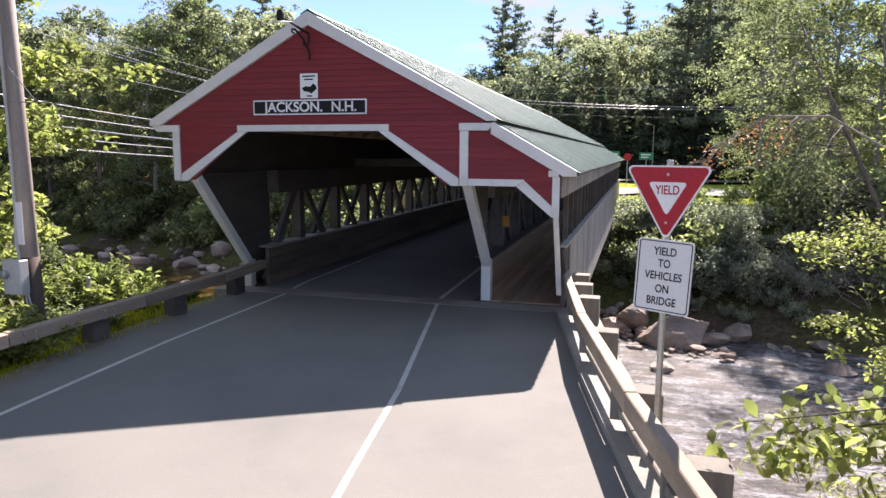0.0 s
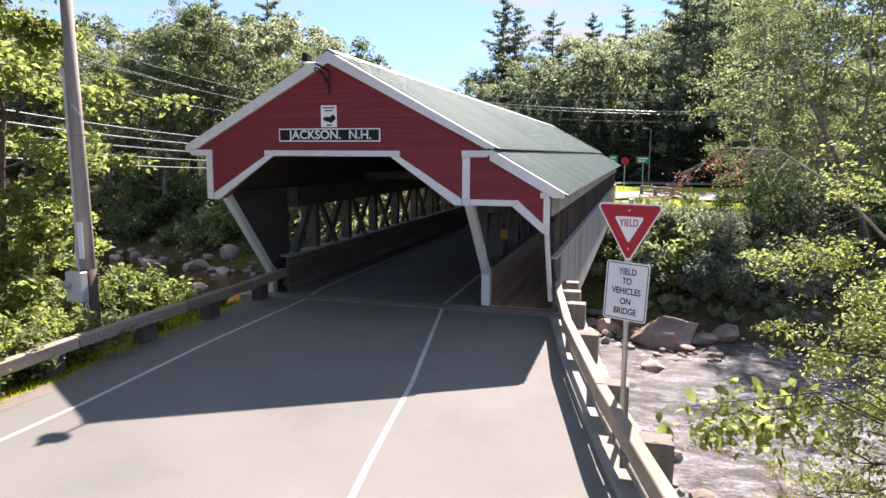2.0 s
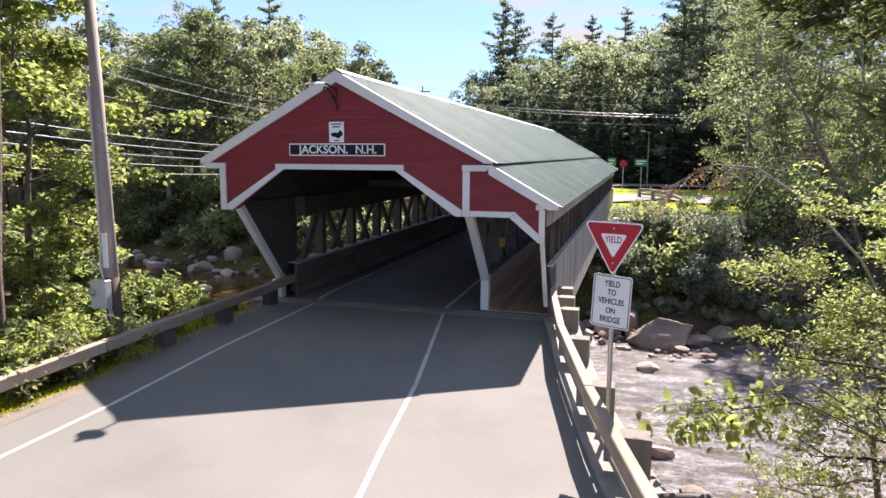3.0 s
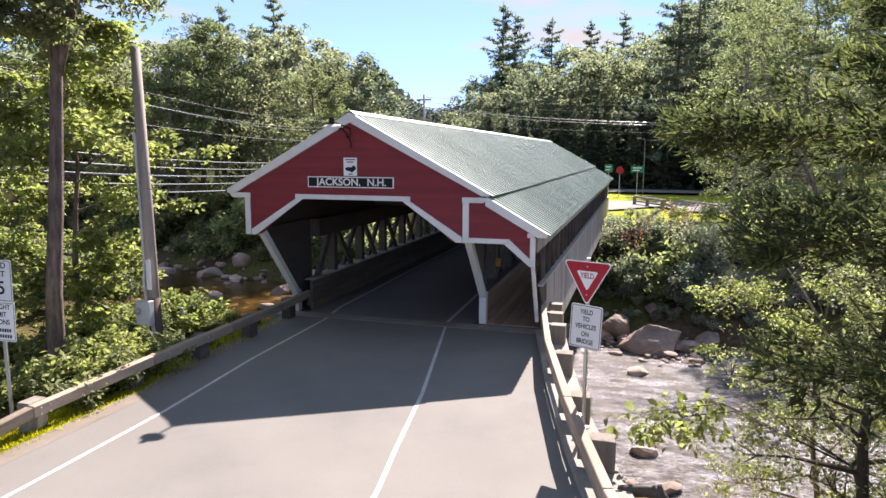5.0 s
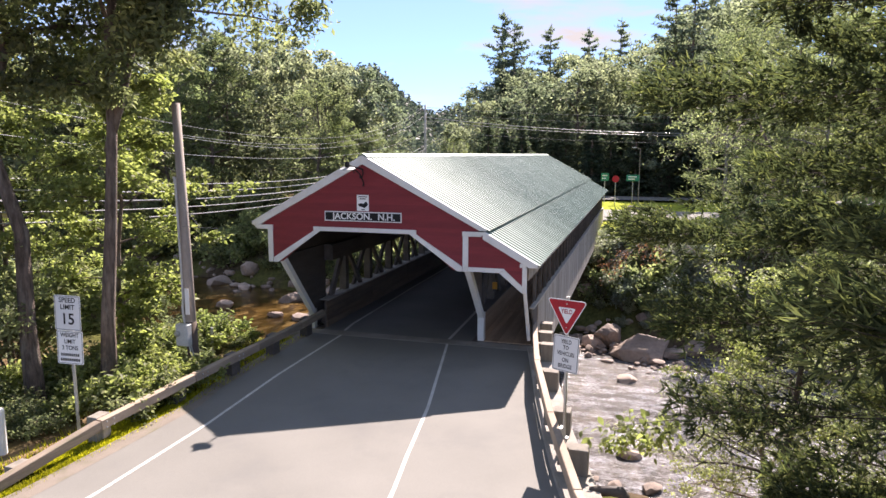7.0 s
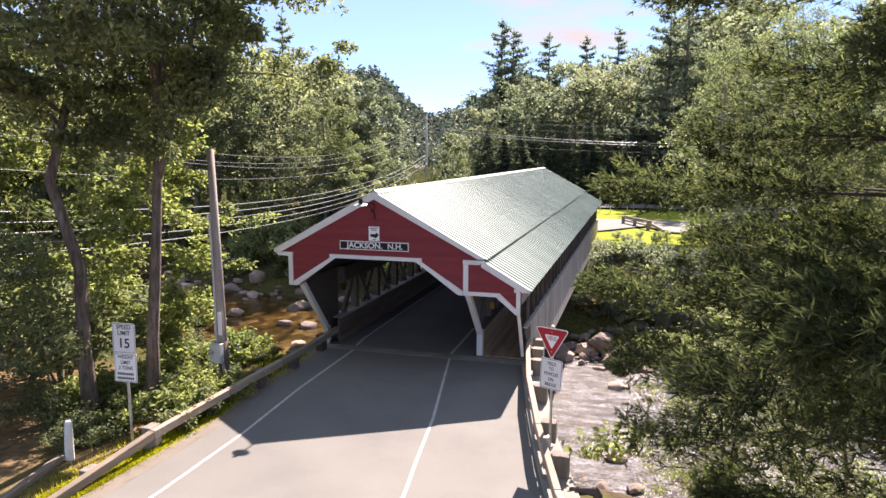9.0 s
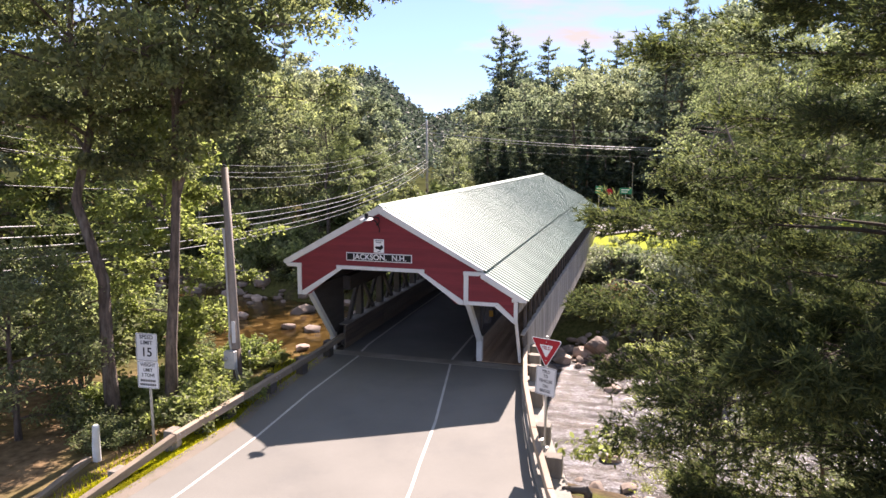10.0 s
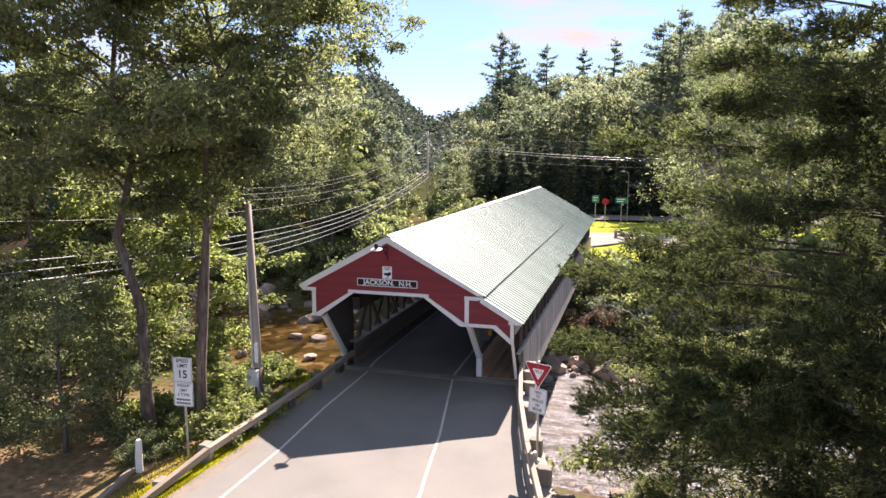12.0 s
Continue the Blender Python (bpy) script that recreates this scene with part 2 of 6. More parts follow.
M_PALEBARK = surface("pale_bark", (0.36, 0.32, 0.28), (0.17, 0.145, 0.12), 3.0, 22.0, 0.95, 0.6, 0.02, stretch=(2, 2, 1.2), vary=0.2)
M_GALV = surface("galvanised_steel", (0.52, 0.52, 0.51), (0.40, 0.40, 0.39), 2.5, 40.0, 0.42, 0.05, 0.002, metal=0.7, vary=0.05)
M_GREYBOX = surface("grey_enamel", (0.50, 0.50, 0.49), (0.42, 0.42, 0.41), 2.0, 30.0, 0.5, 0.05, 0.002, stain=(0.3, 0.27, 0.22), stain_amount=0.5)
M_BLACK = surface("black_paint", (0.014, 0.014, 0.015), (0.010, 0.010, 0.011), 2.0, 30.0, 0.85, 0.1, 0.002)
M_CABLE = surface("cable_sheath", (0.30, 0.30, 0.31), (0.22, 0.22, 0.23), 2.0, 30.0, 0.35, 0.0)
M_SIGNWHITE = surface("sign_white", (0.80, 0.80, 0.80), (0.75, 0.75, 0.75), 2.0, 30.0, 0.4, 0.0, stain=(0.6, 0.6, 0.58), stain_amount=0.3)
M_SIGNRED = surface("sign_red", (0.40, 0.008, 0.020), (0.33, 0.007, 0.017), 2.0, 30.0, 0.4, 0.0)
M_SIGNGREEN = surface("sign_green", (0.02, 0.24, 0.14), (0.015, 0.20, 0.12), 2.0, 30.0, 0.4, 0.0)
M_SIGNYELLOW = surface("sign_yellow", (0.42, 0.21, 0.02), (0.34, 0.17, 0.02), 2.0, 30.0, 0.5, 0.0)
M_ROCK = surface("river_rock", (0.42, 0.32, 0.262), (0.18, 0.138, 0.112), 0.9, 9.0, 0.85, 0.6, 0.03, stain=(0.12, 0.105, 0.085), stain_amount=0.7, stain_size=0.8, vary=0.3)
M_POSTWOOD = surface("grey_post_wood", (0.27, 0.24, 0.205), (0.17, 0.15, 0.125), 1.2, 22.0, 0.85, 0.4, 0.006, stretch=(5, 5, 0.6), vary=0.15)
M_SAND = surface("road_sand", (0.225, 0.188, 0.155), (0.175, 0.147, 0.121), 1.5, 60.0, 0.95, 0.6, 0.01, stain=(0.12, 0.12, 0.06), stain_amount=0.6, vary=0)
M_IRON = surface("rusty_pipe", (0.10, 0.085, 0.075), (0.06, 0.05, 0.045), 4.0, 30.0, 0.7, 0.3, 0.004)

LEAF_BRIGHT = [(0.0, (0.17, 0.195, 0.11)), (0.5, (0.25, 0.275, 0.15)), (1.0, (0.37, 0.385, 0.205))]
LEAF_MID = [(0.0, (0.13, 0.145, 0.09)), (0.6, (0.212, 0.228, 0.135)), (1.0, (0.33, 0.335, 0.195))]
LEAF_DARK = [(0.0, (0.115, 0.13, 0.082)), (0.6, (0.195, 0.21, 0.125)), (1.0, (0.34, 0.34, 0.18))]
# shaded and sunlit leaves: the colours themselves carry some shade and backlit glow
M_LEAF_BRIGHT, M_LEAF_MID, M_LEAF_DARK = foliage("bright_leaves", LEAF_BRIGHT, 0.63, 0.14), foliage("broad_leaves", LEAF_MID, 0.63, 0.14), foliage("shaded_leaves", LEAF_DARK, 0.64, 0.14)
M_LEAF_SUN = foliage("sunlit_leaves", [(0.0, (0.17, 0.195, 0.09)), (0.5, (0.25, 0.278, 0.125)), (1.0, (0.37, 0.385, 0.185))], 0.62, 0.26, (1.14, 1.26, 0.78))
M_LEAF_SILVER = foliage("silvery_leaves", [(0.0, (0.20, 0.215, 0.18)), (0.6, (0.28, 0.295, 0.24)), (1.0, (0.42, 0.43, 0.36))], 0.5, 0.42)
M_NEEDLE = foliage("pine_needles", [(0.0, (0.05, 0.062, 0.036)), (0.6, (0.074, 0.09, 0.048)), (1.0, (0.19, 0.20, 0.085))], 0.50, 0.02)
# bluer, paler leaves of the far trees: aerial haze put into the colour
M_LEAF_FAR = foliage("hazy_hillside_leaves", [(0.0, (0.13, 0.14, 0.105)), (0.6, (0.22, 0.23, 0.17)), (1.0, (0.33, 0.34, 0.235))], 0.66, 0.04, (1.12, 1.26, 1.02))
M_WOODS = foliage("ridge_leaves", [(0.0, (0.05, 0.062, 0.055)), (0.6, (0.09, 0.105, 0.09)), (1.0, (0.15, 0.165, 0.13))], 0.45, 0.1, (1.05, 1.2, 1.05))
M_DEADLEAF = foliage("dead_leaves", [(0.0, (0.15, 0.055, 0.032)), (0.6, (0.27, 0.115, 0.065)), (1.0, (0.34, 0.19, 0.12))], 0.45, 0.08)
M_WIRE = surface("dark_wire", (0.16, 0.16, 0.165), (0.11, 0.11, 0.115), 2.0, 30.0, 0.7, 0.0)
M_TWIG = surface("dark_twigs", (0.075, 0.058, 0.042), (0.04, 0.032, 0.024), 3.0, 22.0, 0.95, 0.4, 0.01)
M_SPRUCE = foliage("dark_needles", [(0.0, (0.075, 0.095, 0.075)), (0.7, (0.11, 0.135, 0.105)), (1.0, (0.17, 0.195, 0.145))], 0.48, 0.04)
# pale blue-green base holds the distance haze of the skyline pines
M_PINE_FAR = foliage("hazy_pine_needles", [(0.0, (0.15, 0.175, 0.15)), (1.0, (0.26, 0.285, 0.23))], 0.5, 0.03)
M_GRASS = foliage("grass_blades", [(0.0, (0.22, 0.235, 0.02)), (0.5, (0.38, 0.385, 0.025)), (1.0, (0.52, 0.48, 0.055))], 0.5, 0.1, (1.2, 1.2, 0.5))


def roof_metal():
    ma, nt, out = nodes("green_metal_roof")
    vec, rnd = spot(nt)
    a = noise_node(nt, vec, 0.7, 5.0)
    b = noise_node(nt, vec, 30.0, 3.0, (0.3, 2, 1))
    col = ramp(nt, a, [(0.3, (0.155, 0.225, 0.187)), (0.7, (0.20, 0.275, 0.235))])
    col = mix(nt, "MULTIPLY", 1.0, col, ramp(nt, rnd, [(0.0, (0.93, 0.93, 0.93)), (1.0, (1.07, 1.07, 1.07))]))
    bs = nt.nodes.new("ShaderNodeBsdfPrincipled")
    bs.inputs["Metallic"].default_value = 0.1
    bs.inputs["Specular IOR Level"].default_value = 0.38
    nt.links.new(col, bs.inputs["Base Color"])
    nt.links.new(ramp(nt, b, [(0.3, (0.44, 0.44, 0.44)), (0.7, (0.54, 0.54, 0.54))]), bs.inputs["Roughness"])
    nt.links.new(bs.outputs["BSDF"], out.inputs["Surface"])
    return ma


def water_surface():
    """Shallow brown water over stones: still and clear on the shaded side, broken rapids with painted glare on the
    other.
    """
    ma, nt, out = nodes("river_water")
    tc = nt.nodes.new("ShaderNodeTexCoord")
    vec = tc.outputs["Object"]
    sep = nt.nodes.new("ShaderNodeSeparateXYZ")
    nt.links.new(vec, sep.inputs[0])
    side = nt.nodes.new("ShaderNodeMapRange")
    side.inputs["From Min"].default_value, side.inputs["From Max"].default_value = -3.0, 6.0
    nt.links.new(sep.outputs["X"], side.inputs["Value"])
    # the bed seen through the water
    cells = nt.nodes.new("ShaderNodeTexVoronoi")
    cells.inputs["Scale"].default_value = 1.7
    nt.links.new(vec, cells.inputs["Vector"])
    stones = ramp(nt, cells.outputs["Color"], [(0.15, (0.035, 0.021, 0.008)), (0.6, (0.10, 0.06, 0.02)), (0.9, (0.17, 0.115, 0.05))])
    depth = noise_node(nt, vec, 0.32, 5.0)
    bed = mix(nt, "MULTIPLY", 1.0, stones, ramp(nt, depth, [(0.34, (0.35, 0.33, 0.3)), (0.62, (1.15, 1.1, 1.0))]))
    col = mix(nt, "MIX", ramp(nt, side.outputs["Result"], [(0.0, (0, 0, 0)), (1.0, (0.75, 0.75, 0.75))]), bed, (0.082, 0.078, 0.076))
    # foam streaks drawn out along the current; their lavender also paints sky glare
    streak = noise_node(nt, vec, 1.1, 10.0, (0.55, 1.5, 1), 0.74)
    fleck = noise_node(nt, vec, 7.0, 6.0, (0.7, 1.2, 1), 0.7)
    foam_glare = mix(nt, "MULTIPLY", 1.0, ramp(nt, streak, [(0.44, (0, 0, 0)), (0.62, (0.95, 0.95, 0.95))]), ramp(nt, fleck, [(0.40, (0.15, 0.15, 0.15)), (0.60, (1, 1, 1))]))
    foam_glare = mix(nt, "MULTIPLY", 1.0, foam_glare, side.outputs["Result"])
    col = mix(nt, "MIX", foam_glare, col, (0.44, 0.435, 0.47))
    waves = noise_node(nt, vec, 2.2, 6.0, (0.7, 1.3, 1), 0.62)
    ripples = noise_node(nt, vec, 8.5, 4.0, (0.8, 1.15, 1))
    h = mix(nt, "ADD", 0.35, waves, ripples)
    bp = nt.nodes.new("ShaderNodeBump")
    bp.inputs["Distance"].default_value = 0.27
    nt.links.new(ramp(nt, side.outputs["Result"], [(0.0, (0.10, 0.10, 0.10)), (1.0, (0.85, 0.85, 0.85))]), bp.inputs["Strength"])
    nt.links.new(h, bp.inputs["Height"])
    bs = nt.nodes.new("ShaderNodeBsdfPrincipled")
    bs.inputs["IOR"].default_value = 1.33
    nt.links.new(ramp(nt, side.outputs["Result"], [(0.0, (0.08, 0.08, 0.08)), (1.0, (0.24, 0.24, 0.24))]), bs.inputs["Roughness"])
    nt.links.new(col, bs.inputs["Base Color"])
    nt.links.new(bp.outputs["Normal"], bs.inputs["Normal"])
    nt.links.new(bs.outputs["BSDF"], out.inputs["Surface"])
    return ma


def ground_soil():
    ma, nt, out = nodes("bank_soil_and_grass")
    tc = nt.nodes.new("ShaderNodeTexCoord")
    vec = tc.outputs["Object"]
    a = noise_node(nt, vec, 0.25, 6.0)
    b = noise_node(nt, vec, 4.0, 6.0)
    c = noise_node(nt, vec, 30.0, 4.0)
    # soil tone is darkened to hold the deep shade on the far bank
    soil = ramp(nt, b, [(0.3, (0.055, 0.042, 0.03)), (0.7, (0.12, 0.09, 0.06))])
    litter = ramp(nt, b, [(0.3, (0.13, 0.088, 0.052)), (0.7, (0.31, 0.21, 0.12))])
    green = ramp(nt, b, [(0.3, (0.05, 0.055, 0.02)), (0.7, (0.12, 0.115, 0.04))])
    sep = nt.nodes.new("ShaderNodeSeparateXYZ")
    nt.links.new(vec, sep.inputs[0])
    far = nt.nodes.new("ShaderNodeMapRange")
    far.inputs["From Min"].default_value, far.inputs["From Max"].default_value = 29.5, 33.5
    nt.links.new(sep.outputs["Y"], far.inputs["Value"])
    east = nt.nodes.new("ShaderNodeMapRange")
    east.inputs["From Min"].default_value, east.inputs["From Max"].default_value = -7.0, -3.0
    nt.links.new(sep.outputs["X"], east.inputs["Value"])
    meadow = mix(nt, "MULTIPLY", 1.0, far.outputs["Result"], east.outputs["Result"])
    lush = ramp(nt, b, [(0.3, (0.22, 0.26, 0.04)), (0.7, (0.34, 0.37, 0.065))])
    col = mix(nt, "MIX", ramp(nt, a, [(0.42, (0, 0, 0)), (0.58, (1, 1, 1))]), soil, green)
    south = nt.nodes.new("ShaderNodeMapRange")
    south.inputs["From Min"].default_value, south.inputs["From Max"].default_value = -1.0, -3.5
    nt.links.new(sep.outputs["Y"], south.inputs["Value"])
    col = mix(nt, "MIX", south.outputs["Result"], col, mix(nt, "MIX", ramp(nt, a, [(0.5, (0, 0, 0)), (0.66, (1, 1, 1))]), litter, green))
    col = mix(nt, "MIX", meadow, col, lush)
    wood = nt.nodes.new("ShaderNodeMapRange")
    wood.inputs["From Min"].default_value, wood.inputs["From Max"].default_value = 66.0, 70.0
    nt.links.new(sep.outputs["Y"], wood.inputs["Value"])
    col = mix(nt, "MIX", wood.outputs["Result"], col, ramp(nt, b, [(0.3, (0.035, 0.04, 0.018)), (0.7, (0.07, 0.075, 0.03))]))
    bs = nt.nodes.new("ShaderNodeBsdfPrincipled")
    bs.inputs["Roughness"].default_value, bs.inputs["Specular IOR Level"].default_value = 0.75, 0.0
    nt.links.new(col, bs.inputs["Base Color"])
    bp = nt.nodes.new("ShaderNodeBump")
    bp.inputs["Strength"].default_value, bp.inputs["Distance"].default_value = 0.6, 0.05
    nt.links.new(mix(nt, "ADD", 0.5, b, c), bp.inputs["Height"])
    nt.links.new(bp.outputs["Normal"], bs.inputs["Normal"])
    nt.links.new(bs.outputs["BSDF"], out.inputs["Surface"])
    return ma


M_ROOF, M_WATER, M_SOIL = roof_metal(), water_surface(), ground_soil()

# ---- the land ----
WATER_Z = -5.7


def ease(a, b, x):
    t = np.clip((x - a) / (b - a), 0, 1)
    return t * t * (3 - 2 * t)


def near_shore(x):
    return 4.4 - 0.20 * (x - 8)


def far_shore(x):
    return 23.6 - 0.30 * (x - 8)


def road_left(y):
    return np.interp(y, [-90, -30, -12, -9.4, -5.0, -2.8, 2.2], [-14, -4.0, -2.75, -2.42, -2.27, -2.33, -2.6])


def road_right(y):
    return np.interp(y, [-90, -30, -12, -6.85, -5.35, -3.0, -0.2, 2.2], [26, 13, 8.17, 6.53, 6.11, 5.56, 5.0, 4.5])


def height(x, y):
    """Ground height of the plan, arrays allowed."""
    x, y = np.asarray(x, float), np.asarray(y, float)
    xc = np.clip(x, -70, 70)
    n, f = near_shore(xc) - y, y - far_shore(xc)
    lift = 0.35 * np.sin(x * 0.31 + 1) * np.cos(y * 0.27) + 0.18 * np.sin(x * 1.1 + y * 0.7)
    steep = 0.42 + 0.55 * (1 - ease(-4, 4, x))
    near = np.minimum(WATER_Z + 0.15 + steep * np.maximum(n, 0) + 0.7 * lift * ease(0, 3, n), -0.25 - 0.7 * ease(4, 7, x) + 0.2 * lift)
    far = np.minimum(WATER_Z + 0.15 + 0.62 * np.maximum(f, 0), 0.15 + 0.15 * lift) + lift * 0.6 * ease(0, 3, f) * (1 - ease(7, 11, f))
    bed = WATER_Z - 0.6 + 0.25 * lift
    z = np.where(n > 0, near, np.where(f > 0, far, bed))
    # the level strip that carries the road
    inside = ease(-1.6, -0.2, x - road_left(y)) * ease(-1.2, -0.1, road_right(y) + 0.2 - x) * (1 - ease(1.2, 1.9, y))
    z = z * (1 - inside) - 0.06 * inside
    left_flat = ease(-9, -4, x) * (1 - ease(-2, 0, x)) * (1 - ease(-5, -2, y))
    z = np.where(y < 2, z * (1 - left_flat) + left_flat * np.maximum(z, -0.25), z)
    # wooded hills behind, with an open valley between them
    w = np.abs((x + 0) * 0.954 + (y - 55) * 0.30)
    rise = np.clip(y - 78, 0, 380)
    hill = np.minimum(0.20 * rise, 9 + 0.075 * rise) * ease(10, 60, w)
    hill = hill + (17 + 6 * np.exp(-((x + 123) / 25) ** 2)) * ease(240, 460, y) * (1 - ease(-90, -45, x)) * (1 - ease(520, 720, y))
    return z + hill


def axis_steps(lo, hi, fine, span):
    """Steps that are fine in the middle and grow outwards."""
    mid = list(np.arange(lo, hi + fine, fine))
    out, step = [], fine
    x = mid[-1]
    while x < span:
        step *= 1.115
        x += step
        out.append(x)
    back, step, x = [], fine, mid[0]
    while x > -span:
        step *= 1.15
        x -= step
        back.append(x)
    return np.array(back[::-1] + mid + out)


gx, gy = axis_steps(-34, 34, 0.55, 2600), axis_steps(-26, 46, 0.55, 2600)
GX, GY = np.meshgrid(gx, gy)
GZ = height(GX, GY)
nx, ny = len(gx), len(gy)
idx = np.arange(nx * ny).reshape(ny, nx)
quads = np.stack([idx[:-1, :-1], idx[:-1, 1:], idx[1:, 1:], idx[1:, :-1]], -1).reshape(-1, 4)
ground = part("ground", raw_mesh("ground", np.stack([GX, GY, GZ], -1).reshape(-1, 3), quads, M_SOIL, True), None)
tagged(ground, "earth river banks, meadow and wooded hills", "ground", kind="structure")

wx = np.linspace(-170, 170, 90)
wv, wf = [], []
for i, x in enumerate(wx):
    xc = float(np.clip(x, -70, 70))
    wv += [(x, near_shore(xc) - 2.0, WATER_Z), (x, far_shore(xc) + 2.0, WATER_Z)]
    if i:
        wf.append((2 * i - 2, 2 * i, 2 * i + 1, 2 * i - 1))
water = part("water", Build().add(wv, wf), M_WATER)
tagged(water, "shallow brown river with white ripples over stones", "river", kind="structure")


def strip(name, ys, left, right, z, material, label, category, parent=None):
    v, f = [], []
    for i, y in enumerate(ys):
        v += [(left[i], y, z), (right[i], y, z)]
        if i:
            f.append((2 * i - 2, 2 * i - 1, 2 * i + 1, 2 * i))
    ob = part(name, Build().add(v, f), material, parent)
    return tagged(ob, label, category, kind="structure") if category else ob


ys = [-90, -60, -30, -20, -12, -9.4, -8, -6.85, -5.86, -5, -2.84, -1.5, -0.2, 0.8, 1.5]
road = strip("road", ys, [road_left(y) for y in ys], [road_right(y) for y in ys], 0.0, M_ASPHALT, "worn grey asphalt road leading into the bridge", "road")


sy = [-14, -12, -9.4, -7.4, -5.2, -4, -3, 0, 1.5]
shoulder = strip("shoulder", sy, [road_left(y) - (0.36 if y > -5.1 else 0.16) for y in sy], [road_left(y) + (0.03 if y > -5.1 else 0.26) for y in sy], 0.003, M_SAND, "sandy gravel strip between asphalt and grass", "shoulder")


def painted_line(name, pts, width, z, label):
    v, f = [], []
    for i, (x, y) in enumerate(pts):
        v += [(x - width / 2, y, z), (x + width / 2, y, z)]
        if i:
            f.append((2 * i - 2, 2 * i - 1, 2 * i + 1, 2 * i))
    return tagged(part(name, Build().add(v, f), M_LINE), label, "road marking", kind="structure")


painted_line("edge_line", [(-2.2, -30), (-1.30, -12), (-1.21, -9), (-1.22, -6), (-1.35, -4.0), (-1.44, -2.6), (-1.50, 1.5)], 0.08, 0.004, "worn white edge line on the asphalt")
painted_line("lane_line", [(8.0, -30), (4.45, -12), (3.85, -8.6), (3.70, -7.5), (3.50, -6.3), (3.12, -3.7), (2.11, 1.5)], 0.078, 0.004, "worn white line beside the footway lane")
painted_line("edge_line", [(-1.62, 2.05), (-1.73, 3.0), (-1.80, 9.4), (-1.85, 39.0)], 0.10, 0.006, "worn white edge line on the bridge deck")
painted_line("lane_line", [(2.02, 2.05), (1.96, 5.8), (1.9, 39.0)], 0.10, 0.006, "worn white edge line on the bridge deck")

# concrete strip between the road and the deck, and the abutment under it
joint = part("abutment", Build().box(-3.4, 5.3, 1.5, 2.02, -7.0, 0.006).box(-3.4, 5.3, 2.02, 2.9, -7.0, -0.9), M_CONCRETE, None, bevel=0.015)
tagged(joint, "concrete bridge abutment with a pale joint strip across the road", "abutment", kind="structure")
far_abut = part("abutment", Build().box(-3.4, 5.3, 38.2, 39.8, -7.0, 0.004), M_CONCRETE, None, bevel=0.015)
tagged(far_abut, "concrete abutment at the far end of the bridge", "abutment", kind="structure")

# road and meadow beyond the bridge
strip("road", [39.8, 46, 52], [-3.5, -6, -14], [4.4, 9, 40], 0.30, M_ASPHALT, "pale asphalt road leaving the bridge over a meadow", "road")
strip("road", [41.2, 43.6, 46, 52], [11.2, 9.9, 9.0, 40.0], [26, 30, 36, 41], 0.30, M_ASPHALT, "pale asphalt side road beside the meadow", "road")
main_road = part("road", Build().add([(-14, 66, 0.42), (140, 66, 0.42), (140, 73, 0.42), (-14, 73, 0.42)], [(0, 1, 2, 3)]), M_ASPHALT)
tagged(main_road, "grey asphalt main road in front of dark woods", "road", kind="structure")

# ---- the covered bridge ----
LENGTH = 39.8
APEX, EAVE_X, EAVE_Z = 5.83, 3.65, 3.83
SLOPE = (APEX - EAVE_Z) / EAVE_X

bridge = thing("covered_bridge", 0, 0, 0, "red wooden covered bridge with white trim and green metal roof", "covered bridge")
gable = part("gable_wall", Build()
             .prism([(-3.05, 2.62), (-2.7, 2.62), (-1.5, 3.62), (1.5, 3.62), (2.7, 2.62), (3.05, 2.62), (3.05, 3.7), (3.45, 3.75), (0, 5.66), (-3.45, 3.75), (-3.05, 3.7)], 0.0, 0.09), M_RED, bridge, "red painted gable backing")
side_gable = part("footway_gable_wall", Build()
                  .prism([(3.05, 2.65), (4.1, 2.65), (4.72, 2.15), (4.75, 2.85), (4.8, 2.92), (3.6, 3.6), (3.05, 3.65)], 0.005, 0.085), M_RED, bridge, "red painted gable over the footway")


def clap(x0, x1, X0, X1, z0, z1, parent):
    """One lapped board: x0..x1 at its lower edge, X0..X1 at its upper edge."""
    if x1 - x0 < 0.06 and X1 - X0 < 0.06:
        return
    v = [(x0, -0.020, z0), (x1, -0.020, z0), (X1, -0.004, z1), (X0, -0.004, z1), (x0, 0.002, z0), (x1, 0.002, z0), (X1, 0.002, z1), (X0, 0.002, z1)]
    part("clapboard", Build().add(v, [(0, 1, 2, 3), (0, 4, 5, 1), (3, 2, 6, 7), (0, 3, 7, 4), (1, 5, 6, 2)]), M_RED, parent)


def gable_outer(z):
    return 2.99 if z < 3.72 else max((5.62 - z) / SLOPE, 0.0)


def arch_half(z):
    if z >= 3.70:
        return 0.0
    return 1.58 if z > 3.56 else 2.93 - (z - 2.72) * 1.607


ROW = 0.105
z = 2.64
while z < 5.58:
    t = min(z + ROW + 0.012, 5.6)
    a, b, A, B = gable_outer(z), arch_half(z), gable_outer(t), arch_half(t)
    if z >= 3.70:
        clap(-a, a, -A, A, z, t, gable)
    else:
        clap(-a, -b, -A, -max(B, 0.02), z, t, gable)
        clap(b, a, max(B, 0.02), A, z, t, gable)
    z += ROW
z = 2.16
while z < 3.56:
    t = z + ROW + 0.012
    right = lambda h: 4.70 if h < 2.86 else 3.62 + (3.62 - h) / 0.62
    left = lambda h: 3.12 if h > 2.66 else 4.08 + (2.66 - h) * 1.2
    clap(left(z), right(z), left(t), right(t), z, t, side_gable)
    z += ROW

# white boards that frame the gables
W0, W1 = -0.05, 0.012


